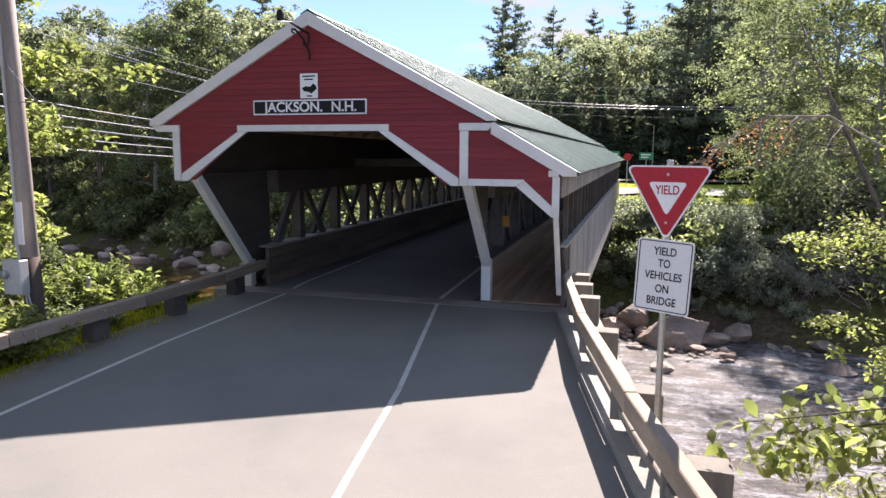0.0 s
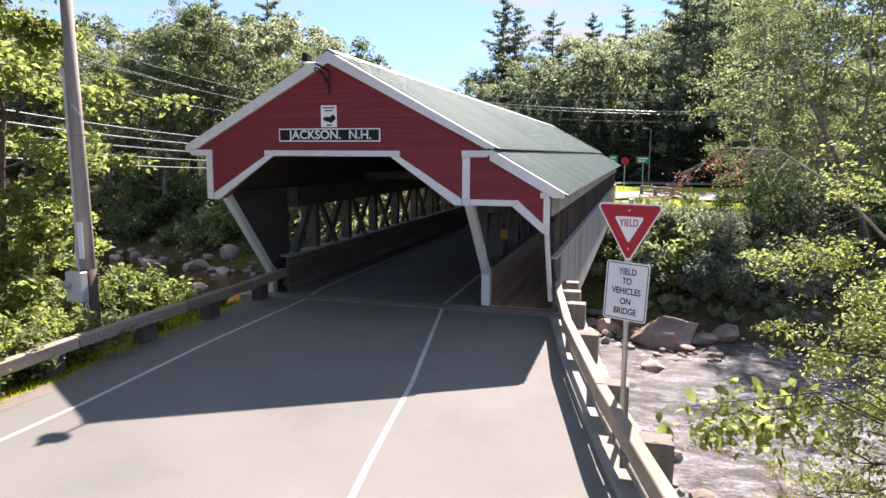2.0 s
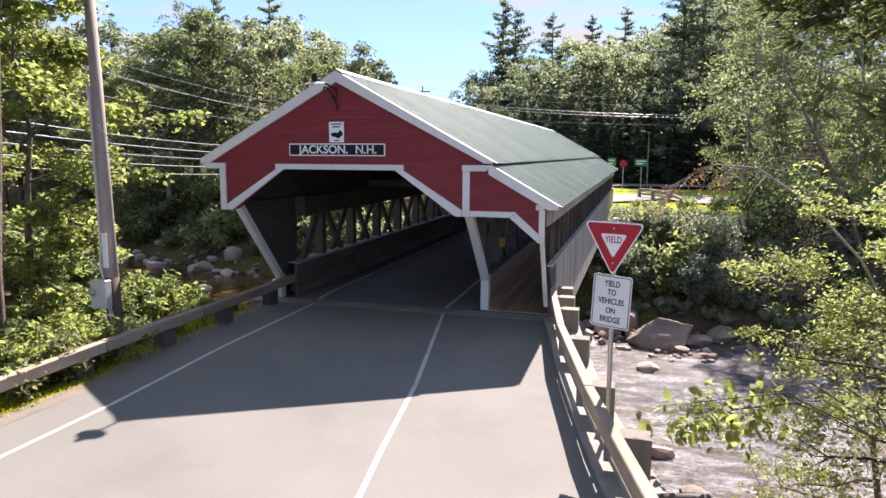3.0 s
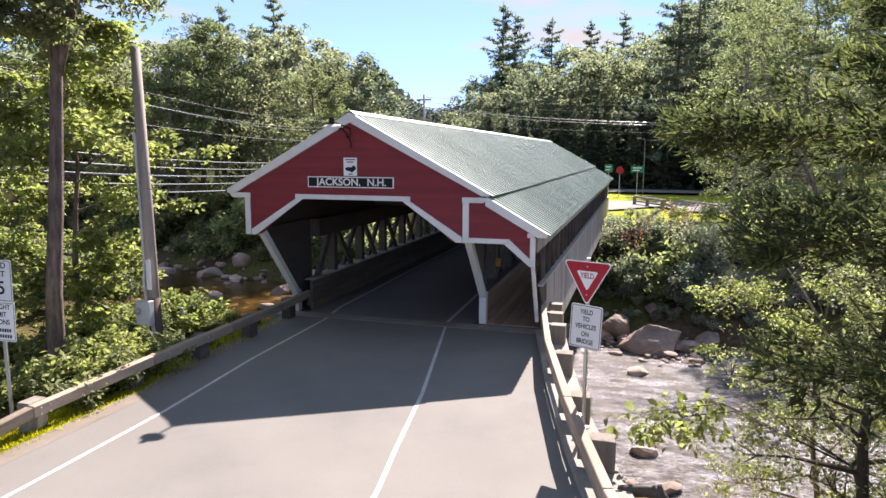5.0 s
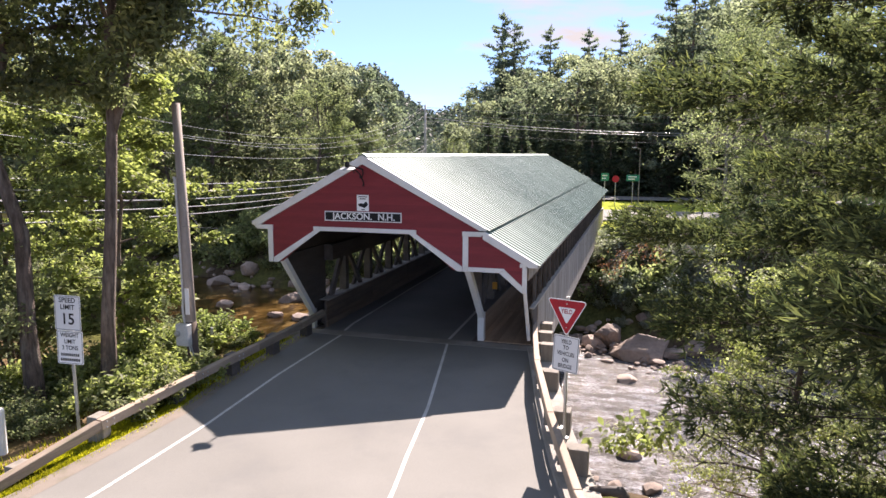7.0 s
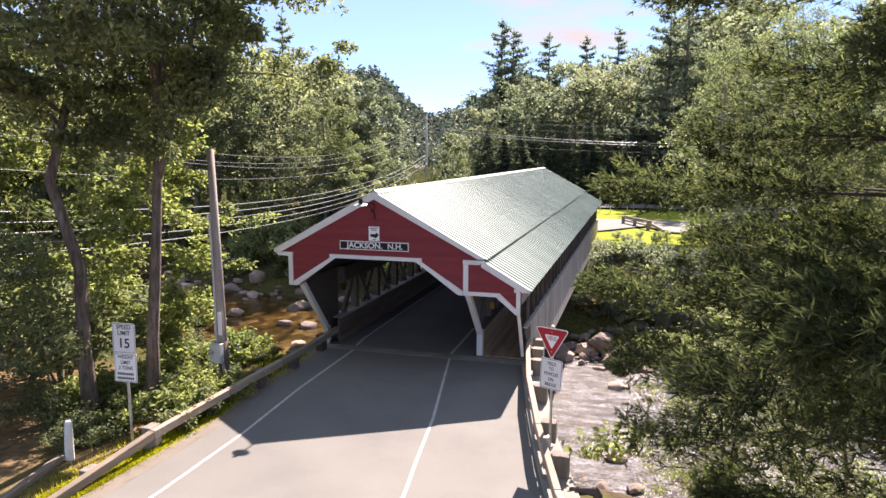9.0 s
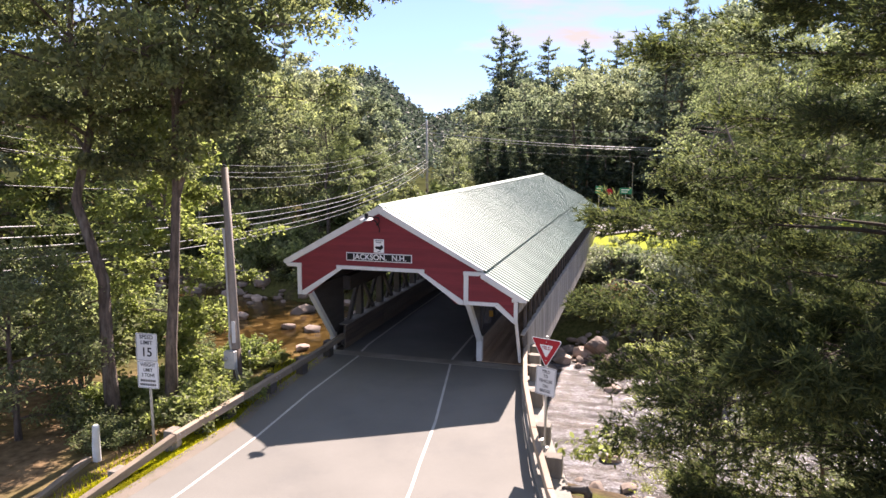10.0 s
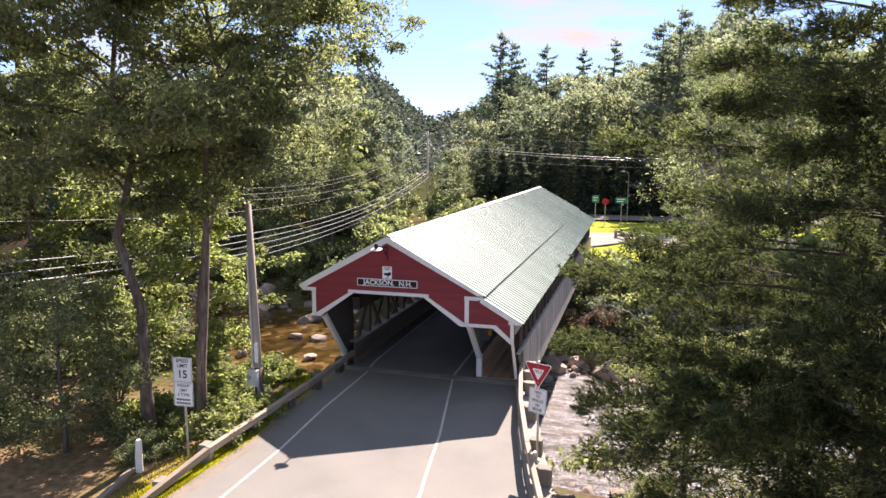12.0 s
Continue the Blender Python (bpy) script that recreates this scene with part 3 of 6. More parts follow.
def trim(poly, name="trim_board", y0=W0, y1=W1):
    return part(name, Build().prism(poly, y0, y1), M_WHITE, bridge, bevel=0.006)


for s in (-1, 1):
    low = 0.11 if s < 0 else 0.06
    trim([(0, APEX), (s * EAVE_X, EAVE_Z), (s * EAVE_X, EAVE_Z - low), (s * (3.42 if s < 0 else 3.47), EAVE_Z - low), (0, APEX - 0.255)], "rake_board", -0.09, 0.02)
    trim([(s * 2.97, 3.60), (s * 3.5, 3.60), (s * 3.63, 3.735), (s * 2.97, 3.735)], "eave_return", -0.07)
    trim([(s * 2.98, 2.60), (s * 3.14, 2.60), (s * 3.14, 3.60), (s * 2.98, 3.60)], "corner_board")
    trim([(s * 2.82, 2.60), (s * 2.965, 2.60), (s * 2.965, 2.74), (s * 1.61, 3.598), (s * 1.40, 3.598)], "arch_board")
trim([(-1.61, 3.60), (1.61, 3.60), (1.61, 3.725), (-1.61, 3.725)], "arch_head", -0.056)
trim([(3.60, 3.75), (5.09, 2.90), (5.09, 2.80), (4.86, 2.80), (3.56, 3.54), (3.56, 3.72)], "rake_board", -0.088, 0.02)
trim([(3.147, 2.61), (4.02, 2.61), (4.17, 2.72), (4.17, 2.735), (3.147, 2.735)], "arch_head")
trim([(4.03, 2.61), (4.67, 2.075), (4.67, 2.27), (4.17, 2.715)], "arch_board", -0.047)
trim([(4.672, 2.075), (4.80, 2.075), (4.80, 2.788), (4.672, 2.788)], "corner_board")
trim([(4.60, 2.79), (4.78, 2.79), (4.78, 2.90), (4.60, 2.90)], "eave_return", -0.045)

# slanted posts under the overhang
part("portal_post", Build().beam((-2.72, 0.10, 2.68), (-2.84, 2.20, 0.50), 0.18, 0.18, (0, 1, 0.9)).box(-2.99, -2.77, 2.12, 2.34, -0.05, 0.62), M_WHITE, bridge, bevel=0.01)
part("portal_post", Build().beam((3.10, 0.10, 2.68), (3.03, 2.14, 0.84), 0.18, 0.18, (0, 1, 0.9)), M_WHITE, bridge, bevel=0.01)
part("portal_post", Build().box(2.92, 3.13, 2.12, 2.34, 0.0, 0.92), M_WHITE, bridge, "white painted post base", bevel=0.01)
part("portal_post", Build().beam((4.74, 0.04, 2.12), (4.74, 0.95, 0.50), 0.09, 0.10, (0, 1, 0.9)), M_WHITE, bridge, bevel=0.006)

# roof: boards below, ribbed sheets above
deck = Build()
for s in (-1, 1):
    deck.prism([(0, APEX - 0.05), (s * 3.60, EAVE_Z - 0.03), (s * 3.60, EAVE_Z - 0.09), (0, APEX - 0.12)], 0.03, LENGTH - 0.03)
deck.prism([(3.45, 3.76), (5.05, 2.865), (5.05, 2.80), (3.45, 3.69)], 0.03, LENGTH - 0.03)
roof = part("roof", deck, M_DARKWOOD, bridge, "dark roof boards under green ribbed metal sheets")
PANEL = 0.905


def sheet_mesh(x0, z0, x1, z1):
    prof, y = [], 0.0
    while y < PANEL - 0.01:
        prof += [(y, 0.0), (y + 0.205, 0.0), (y + 0.216, 0.030), (y + 0.262, 0.030), (y + 0.3016, 0.0)]
        y += PANEL / 3
    v, f = [], []
    d = Vector((x1 - x0, 0, z1 - z0)).normalized()
    nrm = Vector((-d.z, 0, d.x)) * (1 if d.x > 0 else -1)
    for a, h in prof:
        for ex, ez in ((x0, z0), (x1, z1)):
            v.append(Vector((ex, a, ez)) + nrm * h)
    for i in range(len(prof) - 1):
        f.append((2 * i, 2 * i + 1, 2 * i + 3, 2 * i + 2))
    return Build().add(v, f).mesh("roof_sheet", M_ROOF)


sheets = [sheet_mesh(0.0, APEX + 0.0, 3.74, APEX - SLOPE * 3.74), sheet_mesh(0.0, APEX, -3.74, APEX - SLOPE * 3.74), sheet_mesh(3.50, 3.80, 5.15, 2.863)]
for k in range(44):
    for me in sheets:
        ob = part("roof_sheet", me, None, roof)
        ob.location = (0, -0.03 + k * PANEL, 0)
part("ridge_cap", Build().prism([(0, APEX + 0.05), (0.16, APEX - 0.045), (0.15, APEX - 0.06), (0, APEX + 0.025), (-0.15, APEX - 0.06), (-0.16, APEX - 0.045)], -0.06, LENGTH), M_ROOF, roof)
part("far_gable", Build().prism([(-3.4, 3.75), (-2.9, 2.7), (-1.5, 3.6), (1.5, 3.6), (2.9, 2.7), (4.7, 2.2), (4.9, 2.85), (3.4, 3.75), (0, 5.6)], LENGTH - 0.1, LENGTH - 0.02), M_RED, bridge, "red painted far gable")

# deck, floor beams
part("deck", Build().box(-2.40, 2.75, 2.02, LENGTH - 0.2, -0.20, 0.002), M_DECK, bridge, "dark worn asphalt bridge deck")
under = Build().box(-3.0, 4.7, 0, 0.3, -0.75, -0.21).mesh("floor_beam", M_DARKWOOD)
for k in range(16):
    part("floor_beam", under, None, bridge).location = (0, 3.0 + 2.25 * k, 0)
walk_floor = part("footway_floor", Build().box(2.76, 4.72, 2.02, LENGTH - 0.2, -0.20, 0.012), M_DARKWOOD, bridge)
plank = Build().box(0, 0.216, 0, 4.1, 0, 0.035).mesh("plank", M_BROWNWOOD, 0.004)
for j in range(7):
    for k in range(9):
        part("plank", plank, None, walk_floor).location = (3.14 + j * 0.224, 2.06 + k * 4.15, 0.013)


def lattice(x, first, bays, name):
    """Posts and crossed braces of one truss, with its chords."""
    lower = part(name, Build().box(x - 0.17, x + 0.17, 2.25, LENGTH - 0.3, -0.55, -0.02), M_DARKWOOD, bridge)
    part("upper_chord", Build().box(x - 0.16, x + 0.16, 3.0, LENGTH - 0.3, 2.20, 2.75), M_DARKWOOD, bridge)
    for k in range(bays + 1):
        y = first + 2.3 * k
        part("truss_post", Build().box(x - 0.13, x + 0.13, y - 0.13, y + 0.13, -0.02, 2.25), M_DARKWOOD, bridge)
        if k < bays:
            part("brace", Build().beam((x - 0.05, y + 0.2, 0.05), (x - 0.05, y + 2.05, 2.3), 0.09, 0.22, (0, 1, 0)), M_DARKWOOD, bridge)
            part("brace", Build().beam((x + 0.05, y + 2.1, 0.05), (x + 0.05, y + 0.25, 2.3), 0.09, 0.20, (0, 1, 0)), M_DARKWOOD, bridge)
    part("brace", Build().beam((x, first - 1.7, 0.05), (x, first - 0.2, 2.3), 0.12, 0.24, (0, 1, 0)), M_DARKWOOD, bridge)
    return lower


lattice(-2.62, 4.25, 15, "lower_chord")
lattice(2.86, 4.25, 15, "lower_chord")
# boarded ends next to the portal, below the slanted edge
part("end_boarding", Build().prism([(0.15, 2.68), (2.10, 0.62), (2.25, 0.0), (3.1, 0.0), (3.1, 2.75), (0.15, 2.75)], -2.87, -2.80, "x"), M_DARKWOOD, bridge, "dark boarding behind the slanted post")
part("end_boarding", Build().prism([(0.15, 2.68), (2.10, 0.9), (2.4, 0.9), (2.4, 2.75), (0.15, 2.75)], 2.94, 2.99, "x"), M_DARKWOOD, bridge, "dark boarding behind the slanted post")

# inner half walls of boards, with pale caps
hb = Build().box(0, 0.035, 0, 4.12, 0, 0.218).mesh("wall_board", M_BROWNWOOD, 0.004)
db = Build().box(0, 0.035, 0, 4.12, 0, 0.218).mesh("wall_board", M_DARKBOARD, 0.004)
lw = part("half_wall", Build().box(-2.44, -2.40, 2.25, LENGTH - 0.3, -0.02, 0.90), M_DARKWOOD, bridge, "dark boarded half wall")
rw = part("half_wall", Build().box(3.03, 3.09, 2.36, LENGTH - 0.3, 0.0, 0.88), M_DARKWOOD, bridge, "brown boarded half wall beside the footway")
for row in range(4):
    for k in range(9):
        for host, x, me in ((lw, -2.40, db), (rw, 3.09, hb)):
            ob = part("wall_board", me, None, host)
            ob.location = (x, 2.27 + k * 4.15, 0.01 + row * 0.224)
part("wall_cap", Build().box(-2.70, -2.34, 2.40, LENGTH - 0.3, 0.90, 0.95), M_GREYWOOD, bridge, "pale weathered cap board", bevel=0.008)
part("wall_cap", Build().box(2.72, 3.15, 2.36, LENGTH - 0.3, 0.905, 0.95), M_DARKWOOD, bridge, bevel=0.008)
tie = Build().box(-2.9, 3.0, 0, 0.25, 2.78, 3.02).mesh("tie_beam", M_DARKWOOD)
for k in range(14):
    part("tie_beam", tie, None, bridge).location = (0, 8.7 + 2.3 * k, 0)
rafter = [Build().beam((0, 0, APEX - 0.2), (s * 3.4, 0, EAVE_Z - 0.02), 0.07, 0.14).mesh("rafter", M_DARKWOOD) for s in (-1, 1)]
for k in range(32):
    y = 1.0 + 1.2 * k
    for me in rafter:
        part("rafter", me, None, bridge).location = (0, y, 0)

# outer wall of the footway: hanging boards above, an open band with posts, a skirt of boards below
fb = Build().box(0, 0.03, 0, 0.236, -0.46, 0).mesh("fascia_board", M_GREYWOOD, 0.004)
sb = Build().box(0, 0.03, 0, 0.236, -2.05, 0).mesh("skirt_board", M_GREYWOOD, 0.004)
outer = part("footway_wall", Build().box(4.76, 4.80, 0.1, LENGTH - 0.2, 2.42, 2.86).prism([(1.75, 0.58), (1.0, 1.36), (LENGTH - 0.2, 1.36), (LENGTH - 0.2, -0.62), (2.1, -0.62), (2.1, 0.2)], 4.76, 4.80, "x"), M_DARKWOOD, bridge, "footway wall of weathered vertical boards")
for k in range(165):
    ob = part("fascia_board", fb, None, outer)
    ob.location = (4.802 + 0.004 * (k % 2), 0.13 + k * 0.24, 2.875)
    if k > 7:
        ob = part("skirt_board", sb, None, outer)
        ob.location = (4.802 + 0.004 * ((k + 1) % 2), 0.13 + k * 0.24, 1.39)
part("rail_cap", Build().box(4.72, 4.86, 1.05, LENGTH - 0.2, 1.392, 1.44), M_GREYWOOD, bridge, "weathered rail cap", bevel=0.006)
for k in range(33):
    y = 2.1 + 1.15 * k
    part("footway_post", Build().box(4.66, 4.755, y - 0.06, y + 0.06, -0.1, 2.86), M_DARKWOOD, bridge)
part("footway_plate", Build().box(4.60, 4.755, 0.1, LENGTH - 0.2, 2.62, 2.80), M_DARKWOOD, bridge)
# the river side without a footway
# upper wall in darker timber, so the shade inside is in its colour
part("eave_wall", Build().box(-3.0, -2.9, 0.1, LENGTH - 0.2, 2.62, 3.7), M_DARKWOOD, bridge)
part("outer_wall", Build().box(-2.96, -2.90, 2.2, LENGTH - 0.2, -0.65, 0.88), M_GREYWOOD, bridge, "weathered boards on the far side")
part("marker", Build().box(3.28, 3.43, 2.62, 2.64, 1.60, 1.83), M_SIGNYELLOW, bridge, "small yellow marker plate")

# town sign, badge and lamp on the gable
town = thing("town_sign", 0, 0, 0, "long black board with white border and white letters on red boards", "sign")
part("board", Build().box(-1.225, 1.175, -0.055, -0.022, 3.915, 4.20), M_SIGNWHITE, town, bevel=0.003)
part("field", Build().box(-1.198, 1.148, -0.059, -0.054, 3.942, 4.173), M_BLACK, town, "black painted field")
words("JACKSON.", 0.262, M_SIGNWHITE, "lettering", town, Matrix.Translation((-0.345, -0.061, 4.055)), 1.04, bold=0.022)
words("N.H.", 0.262, M_SIGNWHITE, "lettering", town, Matrix.Translation((0.715, -0.061, 4.055)), 1.04, bold=0.022)
badge = thing("badge", 0, 0, 0, "small pale plaque with a dark picture on red boards", "sign")
part("plate", Build().box(-0.20, 0.17, -0.045, -0.022, 4.225, 4.69), M_SIGNWHITE, badge, bevel=0.003)
for x0, x1, z0, z1 in ((-0.15, 0.12, 4.625, 4.65), (-0.11, 0.08, 4.565, 4.59), (-0.06, 0.05, 4.255, 4.28)):
    part("lettering", Build().box(x0, x1, -0.049, -0.044, z0, z1), M_BLACK, badge, "small dark bar")
part("picture", Build().prism([(-0.16, 4.42), (-0.12, 4.36), (-0.02, 4.34), (0.04, 4.31), (0.10, 4.36), (0.15, 4.40), (0.13, 4.46), (0.08, 4.50), (0.02, 4.44), (-0.08, 4.45)], -0.049, -0.044), M_BLACK, badge, "dark abstract shape")

lamp = thing("gable_lamp", 0, 0, 0, "black wrought-iron bracket lamp with a grey dish shade under the gable", "lamp")
part("arm", Build().tube([(0.0, -0.05, 5.42), (-0.02, -0.35, 5.47), (-0.05, -0.80, 5.545), (-0.06, -0.92, 5.56)], 0.022, 8), M_BLACK, lamp)
part("stay", Build().tube([(0.0, -0.06, 4.98), (0.03, -0.10, 4.95), (0.04, -0.08, 5.02), (0.01, -0.10, 5.14), (-0.01, -0.25, 5.30), (-0.03, -0.50, 5.42), (-0.04, -0.60, 5.41), (-0.035, -0.62, 5.36), (-0.03, -0.56, 5.35)], 0.018, 8), M_BLACK, lamp)
part("scroll", Build().tube([(0.0, -0.06, 5.42), (0.02, -0.07, 5.30), (0.0, -0.12, 5.18), (-0.02, -0.20, 5.19), (-0.02, -0.21, 5.25), (-0.01, -0.16, 5.25)], 0.016, 8), M_BLACK, lamp)
part("neck", Build().tube([(-0.06, -0.98, 5.66), (-0.06, -0.98, 5.62), (-0.06, -0.98, 5.50)], [0.05, 0.065, 0.065], 12), M_BLACK, lamp)
dish = part("shade", Build().tube([(0, 0, 0.03), (0, 0, 0.02), (0, 0, 0.004), (0, 0, 0.0)], [0.06, 0.12, 0.215, 0.22], 20), M_GREYBOX, lamp, "grey enamel dish shade", smooth=True)
dish.matrix_basis = pose(-0.06, -0.98, 5.46, 11, 0, 0)

# ---- guard rails, posts and signs ----
def rail_right(y):
    return float(np.interp(y, [-30, -12, -8.1, -7.1, -5.13, -4.23, -1.85, 1.5, 3.42, 5.2], [14.2, 8.35, 6.98, 6.78, 6.20, 5.97, 5.46, 4.90, 4.66, 4.55]))


right_rail = thing("guard_rail", 6.2, -5.0, 0, "pale double timber guard rail on timber posts beside the river", "guard rail")
stops = [-14.5, -11.0, -8.2, -5.2, -1.85, 0.9, 3.2]
for a, b in zip(stops[:-1], stops[1:]):
    for name, off, zc, w, h in (("top_rail", -0.075, 0.70, 0.14, 0.23), ("lower_rail", -0.03, 0.36, 0.06, 0.11)):
        p, q = (rail_right(a) + off - 6.2, a + 5.0, zc), (rail_right(b) + off - 6.2, b + 5.0 - 0.012, zc)
        part(name, Build().beam(p, q, w, h), M_RAILWOOD if name == "top_rail" else M_POSTWOOD, right_rail, bevel=0.012)
for y, zt in ((-13.4, 0.6), (-10.8, 0.6), (-8.4, 0.6), (-6.2, 0.6), (-4.45, 0.6), (-1.95, 0.6), (0.4, 0.6), (1.65, 0.6), (2.75, 0.6)):
    part("post", Build().box(-0.0, 0.36, -0.16, 0.16, -1.6, zt), M_POSTWOOD, right_rail, bevel=0.012).location = (rail_right(y) + 0.10 - 6.2, y + 5.0, 0)
    part("spacer", Build().box(-0.12, 0.1, -0.09, 0.09, 0.24, 0.60), M_POSTWOOD, right_rail, bevel=0.008).location = (rail_right(y) + 0.02 - 6.2, y + 5.0, 0)

kerb = Build()
ky = [-30, -14, -12, -9, -6.85, -5.86, -4.2, -2.84, -1.5, -0.2, 1.5]
for a, b in zip(ky[:-1], ky[1:]):
    ra, rb = float(road_right(a)) - 0.02, float(road_right(b)) - 0.02
    oa, ob_ = rail_right(a) + 0.52, rail_right(b) + 0.52
    kerb.add([(ra, a, -0.1), (rb, b, -0.1), (rb, b, 0.11), (ra, a, 0.11), (oa, a, -3.2), (ob_, b, -3.2), (ob_, b, 0.11), (oa, a, 0.11)],
             [(0, 1, 2, 3), (3, 2, 6, 7), (7, 6, 5, 4)])
tagged(part("kerb", kerb, M_CONCRETE), "weathered concrete kerb and retaining wall along the road", "kerb", kind="structure")

left_rail = thing("guard_rail", -2.5, -4.0, 0, "old mossy timber guard rail on low wooden posts", "guard rail")


def rail_left(y):
    return float(np.interp(y, [-10.6, -8.0, -7.3, -5.4, -4.6, 0, 2.3], [-3.10, -2.92, -2.87, -2.74, -2.58, -2.45, -2.52]))


def rail_top(y):
    """The rail comes down to the ground at its end."""
    return float(np.interp(y, [-10.6, -7.4, -4.7, 2.3], [0.08, 0.45, 0.60, 0.65]))


stops = [-10.55, -7.4, -4.7, -2.0, 0.4, 2.15]
for a, b in zip(stops[:-1], stops[1:]):
    p, q = (rail_left(a) + 0.09 + 2.5, a + 4.0, rail_top(a) - 0.105), (rail_left(b) + 0.09 + 2.5, b + 4.0 - 0.012, rail_top(b) - 0.105)
    part("rail", Build().beam(p, q, 0.17, 0.21), M_RAILWOOD if -7.5 < a < -4 else M_OLDRAIL, left_rail, bevel=0.015)
for y in (-9.0, -7.2, -5.0, -2.9, -0.9, 1.2):
    part("post", Build().box(-0.13, 0.13, -0.19, 0.19, -0.7, rail_top(y) - (0.05 if y != -7.2 else -0.012)), M_POSTWOOD if y < -6 else M_DARKWOOD, left_rail, bevel=0.012).location = (rail_left(y) - 0.12 + 2.5, y + 4.0, 0)

for y in (-7.2, -5.3, -4.4, -2.9):
    for dy in (-0.09, 0.09):
        for z in (rail_top(y) - 0.19, rail_top(y) - 0.07):
            part("bolt", Build().tube([(0, 0, 0), (0.018, 0, 0), (0.022, 0, 0)], [0.02, 0.02, 0.012], 8), M_GALV, left_rail).location = (rail_left(y + dy) + 0.172 + 2.5, y + dy + 4.0, z)
stake = thing("marker_stake", -4.6, -1.0, -0.3, "short grey steel pipe stake among the shrubs", "stake")
part("pipe", Build().tube([(0, 0, -0.3), (0, 0, 0.93), (0, 0, 0.95)], [0.045, 0.045, 0.03], 10), M_GALV, stake)

edging = thing("ground_timber", -4.2, -10.5, -0.2, "old pale timber lying on the grass beside the road", "timber", rz=14)
part("timber", Build().box(-0.09, 0.09, -2.4, 2.4, -0.08, 0.12), M_OLDRAIL, edging, bevel=0.012)
stump = thing("marker_post", -4.58, -8.1, -0.3, "short white painted marker post in the grass", "post")
part("post", Build().tube([(0, 0, -0.3), (0, 0, 0.5), (0.03, 0, 1.02), (0.03, 0, 1.06)], [0.105, 0.10, 0.085, 0.06], 12), M_WHITE, stump)


def rounded(w, h, r, n=4):
    pts = []
    for cx, cz, a0 in ((w / 2 - r, h / 2 - r, 0), (-w / 2 + r, h / 2 - r, 90), (-w / 2 + r, -h / 2 + r, 180), (w / 2 - r, -h / 2 + r, 270)):
        pts += [(cx + r * math.cos(radians(a0 + 90 * k / n)), cz + r * math.sin(radians(a0 + 90 * k / n))) for k in range(n + 1)]
    return pts


def shift(pts, x, z):
    return [(a + x, b + z) for a, b in pts]


def plate(parent, w, h, zc, name, tilt=0.0, edge=0.016, line=0.010):
    """White sheet sign with a black border line; returns its face's y."""
    m = Matrix.Translation((0, 0, zc)) @ Matrix.Rotation(radians(tilt), 4, "Y")
    b = Build().prism(rounded(w, h, 0.035), -0.046, -0.043)
    ob = part(name, b, M_SIGNWHITE, parent)
    ob.matrix_basis = m
    ring_o, ring_i = rounded(w - 2 * edge, h - 2 * edge, 0.028), rounded(w - 2 * edge - 2 * line, h - 2 * edge - 2 * line, 0.020)
    n = len(ring_o)
    v = [(x, -0.0478, z) for x, z in ring_o] + [(x, -0.0478, z) for x, z in ring_i]
    border = part("border", Build().add(v, [(i, (i + 1) % n, n + (i + 1) % n, n + i) for i in range(n)]), M_BLACK, ob)
    return ob


ys_ = thing("yield_sign", 6.41, -5.03, 0.0, "red yield sign above a white notice on steel post", "road sign", rz=-19.0)
part("post", Build().tube([(0, 0, -1.0), (0, 0, 3.13)], 0.033, 12), M_GALV, ys_)
part("clamp", Build().box(-0.09, 0.09, -0.05, 0.05, 0.22, 0.26).box(-0.09, 0.09, -0.05, 0.05, 0.02, 0.06).box(-0.13, -0.05, -0.03, 0.12, 0.0, 0.42), M_GALV, ys_)


def tri(w, r, top, n=4):
    """Rounded triangle, point down, with its upper edge at top."""
    hgt = w * math.sqrt(3) / 2
    cs = [(-w / 2 + r * math.sqrt(3), -r, 90), (0, -hgt + 2 * r, 210), (w / 2 - r * math.sqrt(3), -r, 330)]
    pts = []
    for cx, cz, a in cs:
        pts += [(cx + r * math.cos(radians(a + 120 * k / n)), top + cz + r * math.sin(radians(a + 120 * k / n))) for k in range(n + 1)]
    return pts


YW = 0.86
face = part("face", Build().prism(tri(YW, 0.045, 3.075), -0.044, -0.040), M_SIGNWHITE, ys_, "white edged triangular sheet")
part("red_field", Build().prism(tri(YW - 0.06, 0.035, 3.058), -0.0475, -0.044), M_SIGNRED, face)
part("white_field", Build().prism(tri(0.38, 0.02, 2.915), -0.0505, -0.0475), M_SIGNWHITE, face)
words("YIELD", 0.125, M_SIGNRED, "lettering", face, Matrix.Translation((0, -0.0515, 2.835)), 0.72)
part("bolts", Build().tube([(0, -0.047, 2.99), (0, -0.056, 2.99)], 0.013, 8).tube([(0, -0.047, 2.52), (0, -0.056, 2.52)], 0.013, 8), M_GALV, face)
notice = plate(ys_, 0.55, 0.735, 1.985, "notice", 2.5)
for text, zc in (("YIELD", 0.245), ("TO", 0.125), ("VEHICLES", 0.0), ("ON", -0.13), ("BRIDGE", -0.255)):
    words(text, 0.113, M_BLACK, "lettering", notice, Matrix.Translation((0, -0.0485, zc)), 0.76)

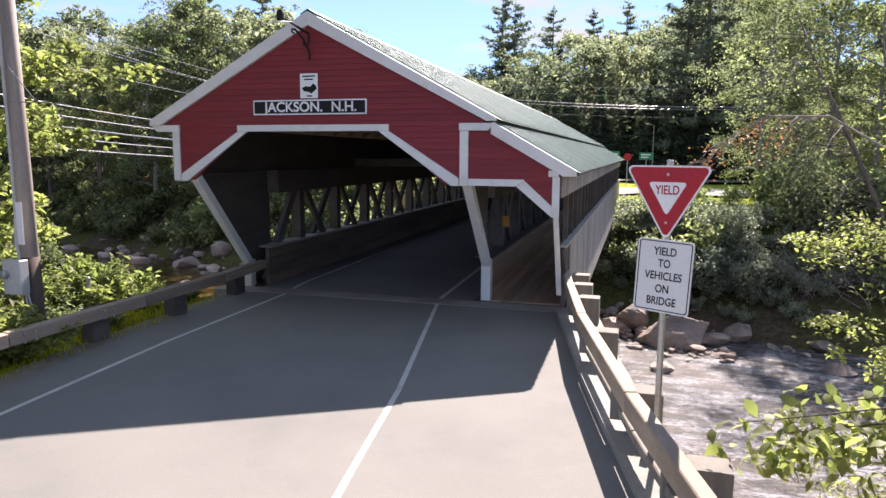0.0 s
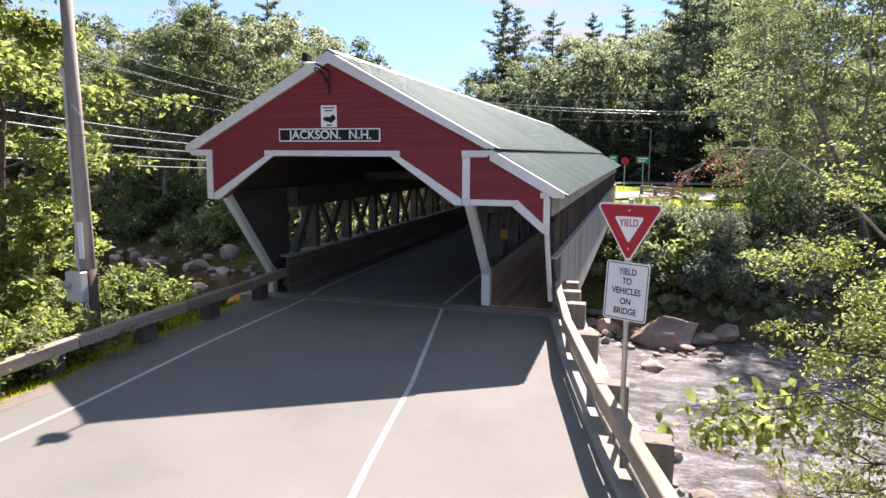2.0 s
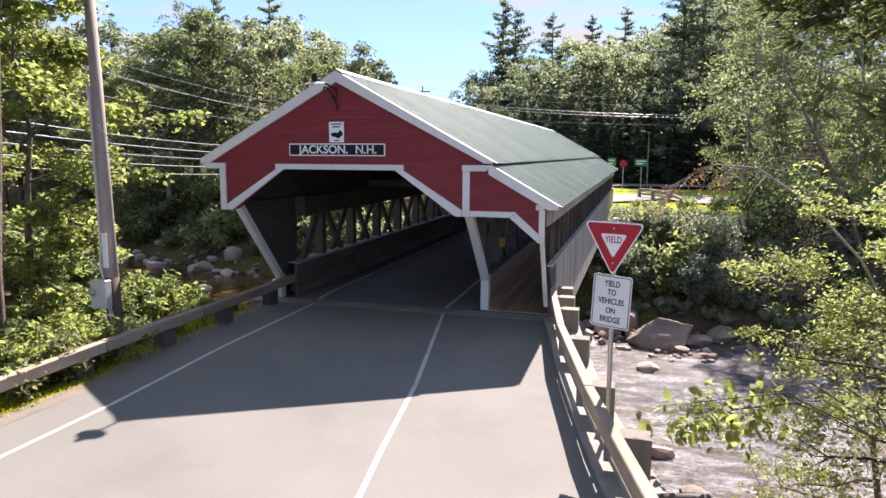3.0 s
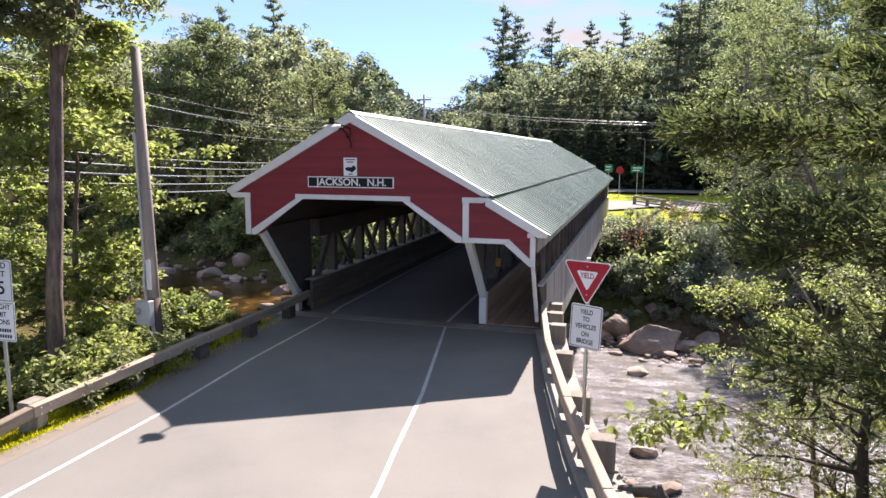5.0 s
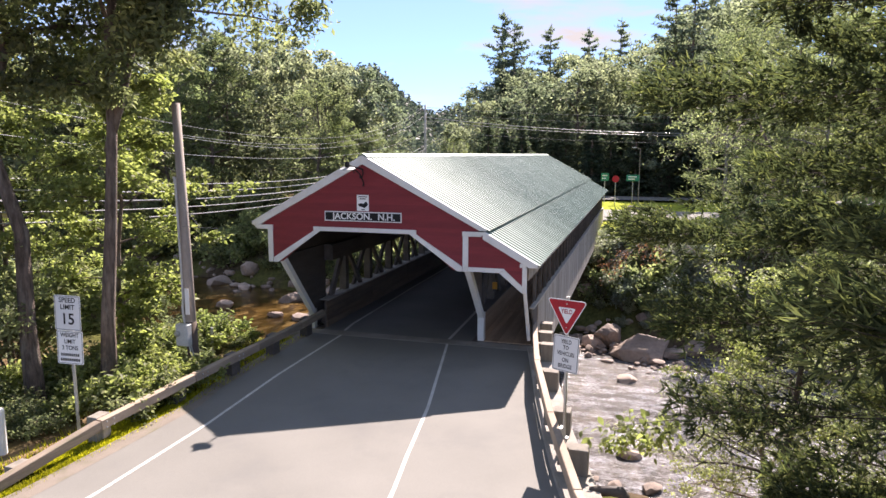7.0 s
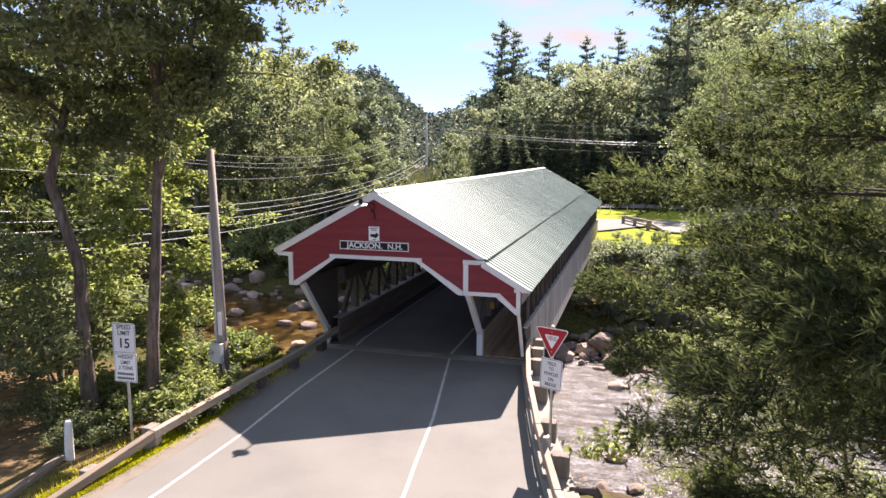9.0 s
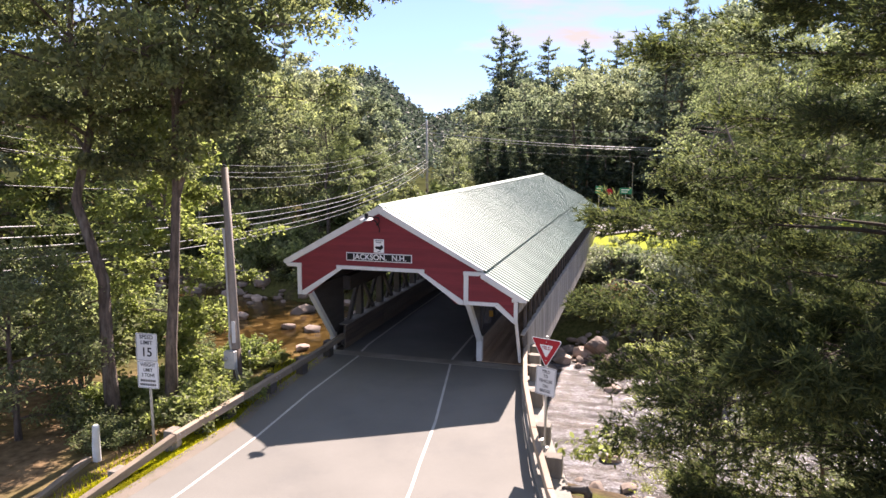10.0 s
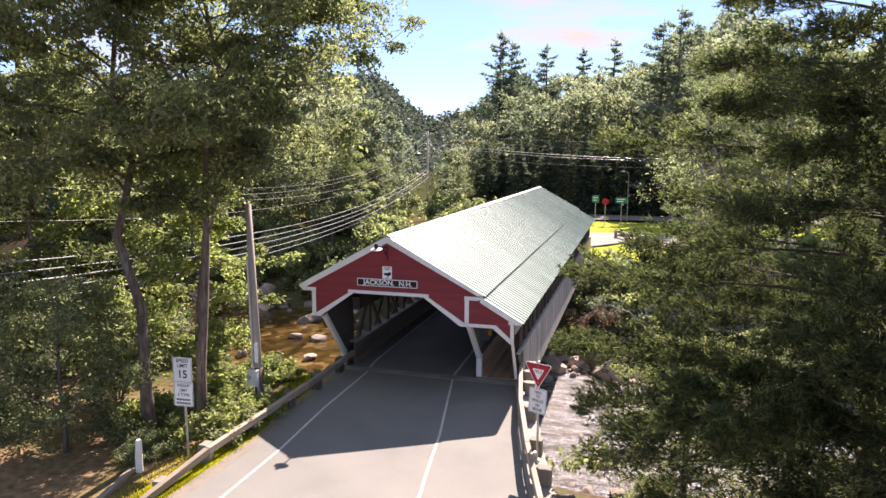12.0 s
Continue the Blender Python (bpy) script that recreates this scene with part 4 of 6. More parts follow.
sp = thing("speed_sign", -3.88, -6.87, -0.3, "white speed and weight limit signs on a steel post", "road sign", rz=7.5)
part("post", Build().beam((0.03, 0, -0.4), (0.0, 0, 3.16), 0.06, 0.035, (0, 1, 0)), M_GALV, sp)
s1 = plate(sp, 0.61, 0.762, 2.81, "speed_plate", 1.5)
words("SPEED", 0.15, M_BLACK, "lettering", s1, Matrix.Translation((0, -0.0485, 0.275)), 0.95)
words("LIMIT", 0.15, M_BLACK, "lettering", s1, Matrix.Translation((0, -0.0485, 0.125)), 0.95)
words("15", 0.34, M_BLACK, "lettering", s1, Matrix.Translation((0, -0.0485, -0.14)), 0.95)
s2 = plate(sp, 0.61, 0.735, 2.055, "weight_plate", 1.5)
for text, zc, size in (("WEIGHT", 0.27, 0.13), ("LIMIT", 0.13, 0.13), ("3 TONS", -0.01, 0.13)):
    words(text, size, M_BLACK, "lettering", s2, Matrix.Translation((0, -0.0485, zc)), 0.85)
for zc, w in ((-0.16, 0.44), (-0.27, 0.46)):
    bars = Build()
    for k in range(9):
        bars.box(-w / 2 + k * w / 9, -w / 2 + (k + 0.7) * w / 9, -0.0495, -0.047, zc - 0.03, zc + 0.03)
    part("lettering", bars, M_BLACK, s2, "row of dark bars")

# pipe end beside the retaining wall
pipe = thing("drain_pipe", 7.35, -6.75, 0.0, "black bent drain pipe beside the retaining wall", "pipe")
part("pipe", Build().tube([(-0.3, 0, 0.05), (0.05, 0, 0.12), (0.22, 0, 0.12), (0.27, 0, 0.06), (0.28, 0, -0.4), (0.28, 0, -2.6)], [0.09, 0.09, 0.10, 0.10, 0.085, 0.085], 12), M_IRON, pipe, smooth=True)

# ---- utility poles and cables ----
def pole(x, y, z0, top, lean, label, material=M_POLEWOOD, stout=1.0):
    ob = thing("utility_pole", x, y, z0, label, "utility pole", "utility poles")
    part("shaft", Build().tube([(0, 0, -0.8), (lean[0] * 0.5, lean[1] * 0.5, (top - z0) * 0.5), (lean[0], lean[1], top - z0)], [0.15 * stout, 0.13 * stout, 0.105 * stout], 14), material, ob, smooth=True)
    part("butt", Build().tube([(0, 0, -0.8), (lean[0] * 0.24, lean[1] * 0.24, (top - z0) * 0.24)], [0.154 * stout, 0.146 * stout], 14), M_BUTT, ob, "dark creosoted foot of the pole", smooth=True)
    return ob


near_pole = pole(-3.635, -3.15, -0.4, 7.15, (-0.32, 0.19), "grey weathered wooden utility pole with a meter box")
hug = lambda h, dx=-0.125, dy=-0.075: (-0.32 * h / 7.55 + dx, 0.19 * h / 7.55 + dy, h)
part("conduit", Build().tube([hug(1.75), hug(1.95, -0.17), hug(2.2, -0.18), hug(2.5, -0.14), hug(4.0), hug(5.5)], 0.036, 8), M_GREYBOX, near_pole, "grey plastic conduit")
part("weatherhead", Build().tube([hug(5.48), hug(5.60), hug(5.66, -0.15, -0.10)], [0.05, 0.055, 0.035], 10), M_GREYBOX, near_pole, "grey weatherhead")
box = part("meter_box", Build().box(-0.32, 0.06, -0.30, -0.12, 1.22, 1.80), M_GREYBOX, near_pole, "grey steel meter box", bevel=0.015)
part("meter", Build().tube([(-0.24, -0.30, 1.56), (-0.24, -0.37, 1.56), (-0.24, -0.40, 1.56)], [0.075, 0.075, 0.05], 14), M_GALV, box)
part("feed", Build().tube([(-0.02, -0.16, 1.25), (0.05, -0.17, 0.9), (0.08, -0.15, 0.2)], 0.018, 6).tube([(0.03, -0.16, 1.25), (0.11, -0.15, 0.9), (0.12, -0.12, 0.2)], 0.018, 6), M_GALV, near_pole)
part("notice", Build().box(-0.08, 0.04, -0.165, -0.145, 2.05, 2.75), M_SIGNWHITE, near_pole, "small pale notices on the pole")
part("bracket", Build().tube([(-0.08, -0.1, 4.95), (0.35, -0.02, 4.40), (0.30, -0.02, 4.36), (-0.08, -0.1, 4.38), (0.85, 0.1, 4.34)], 0.007, 6), M_WIRE, near_pole)
fp = pole(-18.0, 62.0, 0.2, 11.8, (0.0, 0.0), "tall grey wooden utility pole beyond the bridge", M_PALEPOLE, 1.2)
part("cross_arm", Build().box(-0.9, 0.9, -0.07, 0.07, 10.9, 11.05), M_POLEWOOD, fp)
pole(48.0, 66.0, 0.2, 11.5, (0.0, 0.0), "grey wooden utility pole at the edge of the woods")
pole(-8.0, -22.0, -0.3, 11.0, (0.0, 0.0), "grey wooden utility pole beside the road")


def cable(p, q, sag, radius, label="grey overhead cable between utility poles", n=18, material=M_CABLE):
    p, q = Vector(p), Vector(q)
    ob = thing("overhead_cable", p.x, p.y, p.z, label, "cable", "overhead cables")
    pts = [(q - p) * (k / n) - Vector((0, 0, 4 * sag * (k / n) * (1 - k / n))) for k in range(n + 1)]
    part("cable", Build().tube(pts, radius, 6), material, ob, smooth=True)


for k in range(5):
    cable((-18.0 + 0.12 * (k % 2), 62.0, 6.9 - 0.35 * k), (-8.0, -22.0, 7.2 - 0.33 * k), 2.83, 0.022 if k != 2 else 0.032, n=30)
for x, zf, ze, sag, r in ((0.0, 11.7, 10.7, 4.4, 0.009), (-0.6, 11.0, 10.4, 4.3, 0.009), (0.6, 11.0, 10.3, 4.5, 0.009), (0.0, 8.6, 8.5, 3.0, 0.010)):
    cable((-18.0 + x, 62.0, zf), (-8.0 + x, -22.0, ze), sag, r, "thin overhead wire between utility poles", 30)
for z, zr, r, sag in ((11.5, 11.3, 0.016, 1.3), (10.9, 10.6, 0.016, 1.5), (10.3, 9.9, 0.04, 1.9), (9.9, 9.6, 0.03, 1.8), (8.7, 8.3, 0.016, 1.4)):
    cable((-18.0, 62.0, z), (48.0, 66.0, zr), sag, r, n=40, material=M_CABLE if r > 0.02 else M_WIRE)

# ---- signs at the far junction ----
def far_sign(x, y, kind, w, h, z, material, label):
    ob = thing("road_sign", x, y, 0.3, label, "road sign", "junction signs")
    part("post", Build().box(-0.04, 0.04, -0.03, 0.03, -0.3, z + h / 2 - 0.3), M_GALV, ob)
    if kind == "octagon":
        pts = [(w / 2 / math.cos(math.pi / 8) * math.cos(math.pi / 8 + k * math.pi / 4), z - 0.3 + w / 2 / math.cos(math.pi / 8) * math.sin(math.pi / 8 + k * math.pi / 4)) for k in range(8)]
        part("plate", Build().prism(pts, -0.05, -0.035), material, ob)
    else:
        part("plate", Build().prism(shift(rounded(w, h, 0.05), 0, z - 0.3), -0.05, -0.035), material, ob)
        b = Build()
        for k in range(2):
            b.box(-w * 0.36, w * (0.30 - 0.15 * k), -0.056, -0.05, z - 0.3 + h * (0.12 - 0.36 * k), z - 0.3 + h * (0.26 - 0.36 * k))
        part("bars", b, M_SIGNWHITE, ob)
    return ob


far_sign(5.0, 62.0, "octagon", 0.78, 0.78, 3.05, M_SIGNRED, "red octagonal stop sign on a steel post")
far_sign(6.9, 63.0, "plate", 1.45, 0.75, 3.15, M_SIGNGREEN, "green direction sign with white bars")
far_sign(3.7, 64.0, "plate", 0.9, 0.9, 3.2, M_SIGNGREEN, "square green route sign with white bars")
lamp_post = thing("street_lamp", 7.6, 66.0, 0.3, "slim grey street lamp at the junction", "street lamp")
part("pole", Build().tube([(0, 0, -0.3), (0, 0, 6.2), (-0.5, 0, 6.35)], [0.06, 0.04, 0.03], 8), M_POLEWOOD, lamp_post)
part("head", Build().box(-0.95, -0.45, -0.1, 0.1, 6.30, 6.42), M_GREYBOX, lamp_post, bevel=0.03)

# ---- plants ----
def leaf_arrays(centres, size, rng, up=0.45, spread=0.35, slim=0.55, droop=0.25):
    """Folded leaf blades (4 vertices, 2 triangles) round the centres."""
    n = len(centres)
    nrm = rng.normal(size=(n, 3)) * 0.8
    nrm[:, 2] += up * 2
    nrm /= np.linalg.norm(nrm, axis=1)[:, None]
    ax = rng.normal(size=(n, 3))
    ax[:, 2] -= droop
    ax -= nrm * (ax * nrm).sum(1)[:, None]
    ax /= np.linalg.norm(ax, axis=1)[:, None] + 1e-9
    sd = np.cross(nrm, ax)
    s = size * rng.uniform(1 - spread, 1 + spread, n)[:, None]
    fold = nrm * s * 0.16
    v = np.stack([centres - ax * s * 0.5, centres + sd * s * slim * 0.5 - ax * s * 0.05 + fold, centres + ax * s * 0.5, centres - sd * s * slim * 0.5 - ax * s * 0.05 + fold], 1)
    base = np.arange(n)[:, None] * 4
    f = np.concatenate([base + [0, 1, 2], base + [0, 2, 3]], 0)
    return v.reshape(-1, 3), f


def ovate_arrays(centres, size, rng, up=0.45, spread=0.35, slim=0.55, droop=0.35):
    """Pointed oval leaves (6 vertices, 4 triangles) with a hanging tip."""
    n = len(centres)
    nrm = rng.normal(size=(n, 3)) * 0.75
    nrm[:, 2] += up * 2
    nrm /= np.linalg.norm(nrm, axis=1)[:, None]
    ax = rng.normal(size=(n, 3))
    ax[:, 2] -= droop
    ax -= nrm * (ax * nrm).sum(1)[:, None]
    ax /= np.linalg.norm(ax, axis=1)[:, None] + 1e-9
    sd = np.cross(nrm, ax)
    s = size * rng.uniform(1 - spread, 1 + spread, n)[:, None]
    w, bend = sd * s * slim * 0.5, nrm * s * 0.10
    at = lambda k, side, drop: centres + ax * s * k + w * side - bend * drop
    v = np.stack([at(-0.5, 0, 0.6), at(-0.18, 0.85, 0), at(0.12, 0.8, 0), at(0.5, 0, 1.6), at(0.12, -0.8, 0), at(-0.18, -0.85, 0)], 1)
    base = np.arange(n)[:, None] * 6
    f = np.concatenate([base + [0, 1, 5], base + [1, 2, 4], base + [1, 4, 5], base + [2, 3, 4]], 0)
    return v.reshape(-1, 3), f


def crown_mesh(name, centres, size, material, rng, fine=False, **kw):
    v, f = (ovate_arrays if fine else leaf_arrays)(np.asarray(centres), size, rng, **kw)
    return raw_mesh(name, v, f, material)


def broad_tree(seed, tall, base, width, leaves, leaf, clump, limbs=9, lean=(0, 0), trunk_r=0.22, twigs=5, drop=0.2, flat=0.62, twigwood=True):
    """A broad-leaved tree: tapered trunk, limbs, twigs; returns the wood and the leaf centres."""
    rng = np.random.default_rng(seed)
    wood, tips = Build(), []
    steps = 7
    spine = []
    wob = rng.normal(size=(steps + 1, 2)) * 0.018 * tall
    for k in range(steps + 1):
        t = k / steps
        spine.append(Vector((lean[0] * t + wob[k, 0] * t, lean[1] * t + wob[k, 1] * t, tall * 0.93 * t - (0.5 if k == 0 else 0))))
    wood.tube(spine, [trunk_r * (1.25 if k == 0 else 1) * (1 - 0.86 * k / steps) for k in range(steps + 1)], 9)

    def on_spine(t):
        a = t * steps
        i = min(int(a), steps - 1)
        return spine[i].lerp(spine[i + 1], a - i)

    for i in range(limbs):
        t = base + (0.97 - base) * (i + rng.uniform(0.1, 0.9)) / limbs
        start = on_spine(t)
        ang = i * 2.399 + rng.uniform(-0.5, 0.5)
        u = (t - base) / (1 - base)
        reach = width * (0.45 + 1.0 * math.sin(math.pi * min(0.18 + 0.82 * u, 1.0))) * 0.72 * rng.uniform(0.75, 1.15)
        rise = reach * rng.uniform(0.25, 0.75) * (0.5 + u)
        d = Vector((math.cos(ang), math.sin(ang), 0))
        pts = [start]
        for k in range(1, 5):
            s = k / 4
            pts.append(start + d * reach * s + Vector((rng.normal() * 0.05 * reach, rng.normal() * 0.05 * reach, rise * s ** 0.8 - drop * reach * s * s)))
        r0 = trunk_r * (1 - 0.86 * t) * 0.55
        wood.tube(pts, [r0, r0 * 0.8, r0 * 0.6, r0 * 0.4, r0 * 0.15], 6, False)
        for k in range(twigs):
            s = rng.uniform(0.35, 1.0)
            a = s * 4
            j = min(int(a), 3)
            p = pts[j].lerp(pts[j + 1], a - j)
            q = p + Vector(rng.normal(size=3) * np.array((0.28, 0.28, 0.2)) * width * 0.55)
            q.z += 0.1 * width
            bend = (p + q) / 2 + Vector(rng.normal(size=3) * 0.05)
            if twigwood:
                wood.tube([p, bend, q], [r0 * 0.3, r0 * 0.2, r0 * 0.08], 4, False)
            tips += [q, p.lerp(q, 0.6)]
        tips.append(pts[-1])
    tips.append(spine[-1])
    tips = np.array([tuple(p) for p in tips])
    share = rng.lognormal(0, 0.55, len(tips))
    pick = rng.choice(len(tips), leaves, p=share / share.sum())
    d = rng.normal(size=(leaves, 3))
    d /= np.linalg.norm(d, axis=1)[:, None]
    rad = clump * rng.uniform(0, 1, leaves) ** 0.45 * rng.uniform(0.6, 1.25, len(tips))[pick]
    centres = tips[pick] + d * rad[:, None] * np.array((1, 1, flat))
    centres[:, 2] -= 0.35 * rad * rad / clump
    return wood, centres, rng


def conifer(seed, tall, base, width, sprays, lift=0.15, whorl=0.55, ragged=0.35):
    """A pine or spruce: straight trunk, whorls of branches, needle sprays along them."""
    rng = np.random.default_rng(seed)
    wood = Build()
    wood.tube([(0, 0, -0.5), (0, 0, tall * 0.5), (0, 0, tall)], [0.013 * tall, 0.009 * tall, 0.02], 8)
    cs, zz, k = [], base * tall, 0
    segs = []
    while zz < tall * 0.985:
        u = (zz - base * tall) / (tall * (1 - base))
        for b in range(int(rng.integers(3, 6))):
            ang = rng.uniform(0, 2 * math.pi)
            reach = width * (1 - u) ** 0.8 * rng.uniform(1 - ragged, 1 + ragged * 0.6) + 0.25
            p = Vector((0, 0, zz + rng.uniform(-0.15, 0.15)))
            q = p + Vector((math.cos(ang) * reach, math.sin(ang) * reach, reach * (lift - 0.35 * (1 - u)) + rng.normal() * 0.1))
            m = p.lerp(q, 0.55) + Vector((0, 0, -0.05 * reach))
            wood.tube([p, m, q], [0.018 * reach + 0.012, 0.012 * reach + 0.006, 0.004], 4, False)
            segs.append((p, m, q, reach))
        zz += whorl * rng.uniform(0.7, 1.3) * tall / 20
    w = np.array([s[3] for s in segs])
    pick = rng.choice(len(segs), sprays, p=w / w.sum())
    P, Mi, Q = (np.array([tuple(s[i]) for s in segs])[pick] for i in range(3))
    t = rng.uniform(0.18, 1.02, sprays)[:, None]
    c = np.where(t < 0.55, P + (Mi - P) * t / 0.55, Mi + (Q - Mi) * (t - 0.55) / 0.45)
    c = c + rng.normal(size=(sprays, 3)) * np.array((0.22, 0.22, 0.11)) * (w[pick][:, None] * 0.35 + 0.2)
    return wood, c, rng


def plant(name, wood, bark, crown, x, y, z, label, category, group="", turn=0.0, size=1.0):
    ob = thing(name, x, y, z, label, category, group, rz=turn)
    part("trunk", wood, bark, ob, smooth=True)
    part("crown", crown, None, ob)
    ob.scale = (size, size, size)
    return ob


def ground_z(x, y):
    return float(height(x, y))


# patterns of the woods, each built once
def wood_kinds():
    kinds = {}
    for key, seed, tall, base, width, mat_, bark in (("oak", 3, 18, 0.20, 5.2, M_LEAF_MID, M_BARK), ("maple", 8, 18, 0.16, 4.4, M_LEAF_BRIGHT, M_PALEBARK), ("elm", 14, 18, 0.22, 4.8, M_LEAF_DARK, M_BARK)):
        wood, c, rng = broad_tree(seed, tall, base, width, 8600, 0.40, 1.0, 20, trunk_r=0.27, twigs=6, flat=0.55)
        kinds[key] = (wood.mesh("trunk", bark, smooth=True), crown_mesh("crown", c, 0.34, mat_, rng, slim=0.40), 18.0)
        wood, c, rng = broad_tree(seed + 1, tall, base, width, 3300, 0.40, 1.35, 18, trunk_r=0.27, twigs=4, flat=0.6, twigwood=False)
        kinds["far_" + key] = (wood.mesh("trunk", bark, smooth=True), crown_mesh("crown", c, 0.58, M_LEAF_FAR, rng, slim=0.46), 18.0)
    wood, c, rng = broad_tree(17, 18, 0.14, 4.6, 9000, 0.40, 0.8, 24, trunk_r=0.2, twigs=8, drop=0.4, flat=0.5)
    kinds["birch"] = (wood.mesh("trunk", M_PALEBARK, smooth=True), crown_mesh("crown", c, 0.27, M_LEAF_MID, rng, slim=0.36), 18.0)
    wood, c, rng = conifer(21, 24, 0.18, 5.6, 5000, 0.30, 0.5, 0.8)
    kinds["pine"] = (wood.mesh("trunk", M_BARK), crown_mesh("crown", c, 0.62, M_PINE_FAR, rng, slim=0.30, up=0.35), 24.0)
    wood, c, rng = conifer(22, 20, 0.06, 3.4, 3400, 0.05, 0.5, 0.25)
    kinds["spruce"] = (wood.mesh("trunk", M_BARK), crown_mesh("crown", c, 0.78, M_SPRUCE, rng, slim=0.38, up=0.6), 20.0)
    return kinds


KINDS = wood_kinds()
SAYS = {"oak": ("tree", "tall broad-leaved tree with a full green crown"), "maple": ("tree", "tall light green broad-leaved tree with pale bark"), "elm": ("tree", "tall dark green broad-leaved tree in the woods"),
        "birch": ("tree", "airy light green tree with many pale bare branches"), "pine": ("pine_tree", "tall ragged white pine above the woods"), "spruce": ("spruce_tree", "dark conical spruce at the edge of the woods")}


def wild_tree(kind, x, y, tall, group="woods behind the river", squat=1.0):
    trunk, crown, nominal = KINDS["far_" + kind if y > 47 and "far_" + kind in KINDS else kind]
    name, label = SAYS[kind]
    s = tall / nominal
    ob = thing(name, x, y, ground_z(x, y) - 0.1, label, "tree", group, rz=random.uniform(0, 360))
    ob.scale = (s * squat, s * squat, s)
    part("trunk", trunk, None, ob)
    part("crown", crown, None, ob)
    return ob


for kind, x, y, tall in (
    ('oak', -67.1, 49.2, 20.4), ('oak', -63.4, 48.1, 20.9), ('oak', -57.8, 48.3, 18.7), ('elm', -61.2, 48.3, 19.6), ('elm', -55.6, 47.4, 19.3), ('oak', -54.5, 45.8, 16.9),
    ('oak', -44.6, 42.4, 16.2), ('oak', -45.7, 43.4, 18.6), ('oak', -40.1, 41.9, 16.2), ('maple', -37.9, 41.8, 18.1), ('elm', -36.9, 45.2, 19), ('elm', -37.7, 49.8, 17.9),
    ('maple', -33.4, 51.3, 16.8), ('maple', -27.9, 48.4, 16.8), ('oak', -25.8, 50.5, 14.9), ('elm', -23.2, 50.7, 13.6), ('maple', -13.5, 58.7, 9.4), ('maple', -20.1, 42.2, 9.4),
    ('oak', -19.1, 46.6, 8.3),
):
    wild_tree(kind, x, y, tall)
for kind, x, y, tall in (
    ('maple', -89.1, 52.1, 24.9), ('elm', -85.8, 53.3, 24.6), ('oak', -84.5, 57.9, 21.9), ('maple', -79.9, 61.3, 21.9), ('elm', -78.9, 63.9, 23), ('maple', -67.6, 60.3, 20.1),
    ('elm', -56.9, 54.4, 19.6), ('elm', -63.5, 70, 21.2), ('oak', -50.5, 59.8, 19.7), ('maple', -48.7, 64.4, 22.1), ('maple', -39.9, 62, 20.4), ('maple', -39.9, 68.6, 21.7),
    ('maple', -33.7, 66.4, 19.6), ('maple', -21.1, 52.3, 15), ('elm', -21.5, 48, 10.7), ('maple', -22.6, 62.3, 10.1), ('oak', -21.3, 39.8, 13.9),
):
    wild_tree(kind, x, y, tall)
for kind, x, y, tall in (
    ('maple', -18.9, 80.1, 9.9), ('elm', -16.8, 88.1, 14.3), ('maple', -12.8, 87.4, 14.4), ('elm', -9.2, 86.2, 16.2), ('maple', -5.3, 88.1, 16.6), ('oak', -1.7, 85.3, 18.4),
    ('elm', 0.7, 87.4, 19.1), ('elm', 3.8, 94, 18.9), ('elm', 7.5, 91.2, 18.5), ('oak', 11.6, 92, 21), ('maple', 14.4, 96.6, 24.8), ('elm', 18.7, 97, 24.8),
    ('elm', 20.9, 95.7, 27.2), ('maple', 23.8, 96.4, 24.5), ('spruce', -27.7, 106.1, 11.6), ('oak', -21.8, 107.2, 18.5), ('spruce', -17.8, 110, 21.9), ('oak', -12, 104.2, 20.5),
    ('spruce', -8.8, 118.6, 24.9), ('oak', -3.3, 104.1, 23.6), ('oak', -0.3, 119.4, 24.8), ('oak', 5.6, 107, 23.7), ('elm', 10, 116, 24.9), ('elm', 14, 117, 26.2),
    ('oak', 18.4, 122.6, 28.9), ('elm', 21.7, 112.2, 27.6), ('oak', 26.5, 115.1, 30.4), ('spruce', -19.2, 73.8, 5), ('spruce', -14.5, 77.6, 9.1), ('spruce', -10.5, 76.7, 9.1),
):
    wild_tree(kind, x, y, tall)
# spruces instead of broad-leaved trees: their dark tone stands for canopy shade
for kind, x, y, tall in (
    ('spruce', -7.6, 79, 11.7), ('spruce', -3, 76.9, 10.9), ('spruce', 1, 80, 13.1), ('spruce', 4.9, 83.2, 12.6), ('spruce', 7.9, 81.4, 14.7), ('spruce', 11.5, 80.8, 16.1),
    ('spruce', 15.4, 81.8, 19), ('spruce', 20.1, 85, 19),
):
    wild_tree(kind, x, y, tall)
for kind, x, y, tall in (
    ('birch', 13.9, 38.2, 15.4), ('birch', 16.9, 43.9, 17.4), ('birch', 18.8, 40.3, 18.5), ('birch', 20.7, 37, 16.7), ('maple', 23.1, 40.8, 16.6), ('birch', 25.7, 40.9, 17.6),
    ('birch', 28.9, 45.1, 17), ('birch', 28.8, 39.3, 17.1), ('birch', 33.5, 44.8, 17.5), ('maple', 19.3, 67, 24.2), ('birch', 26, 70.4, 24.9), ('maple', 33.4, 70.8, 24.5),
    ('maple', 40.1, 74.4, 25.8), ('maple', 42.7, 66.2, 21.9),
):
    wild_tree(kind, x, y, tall)
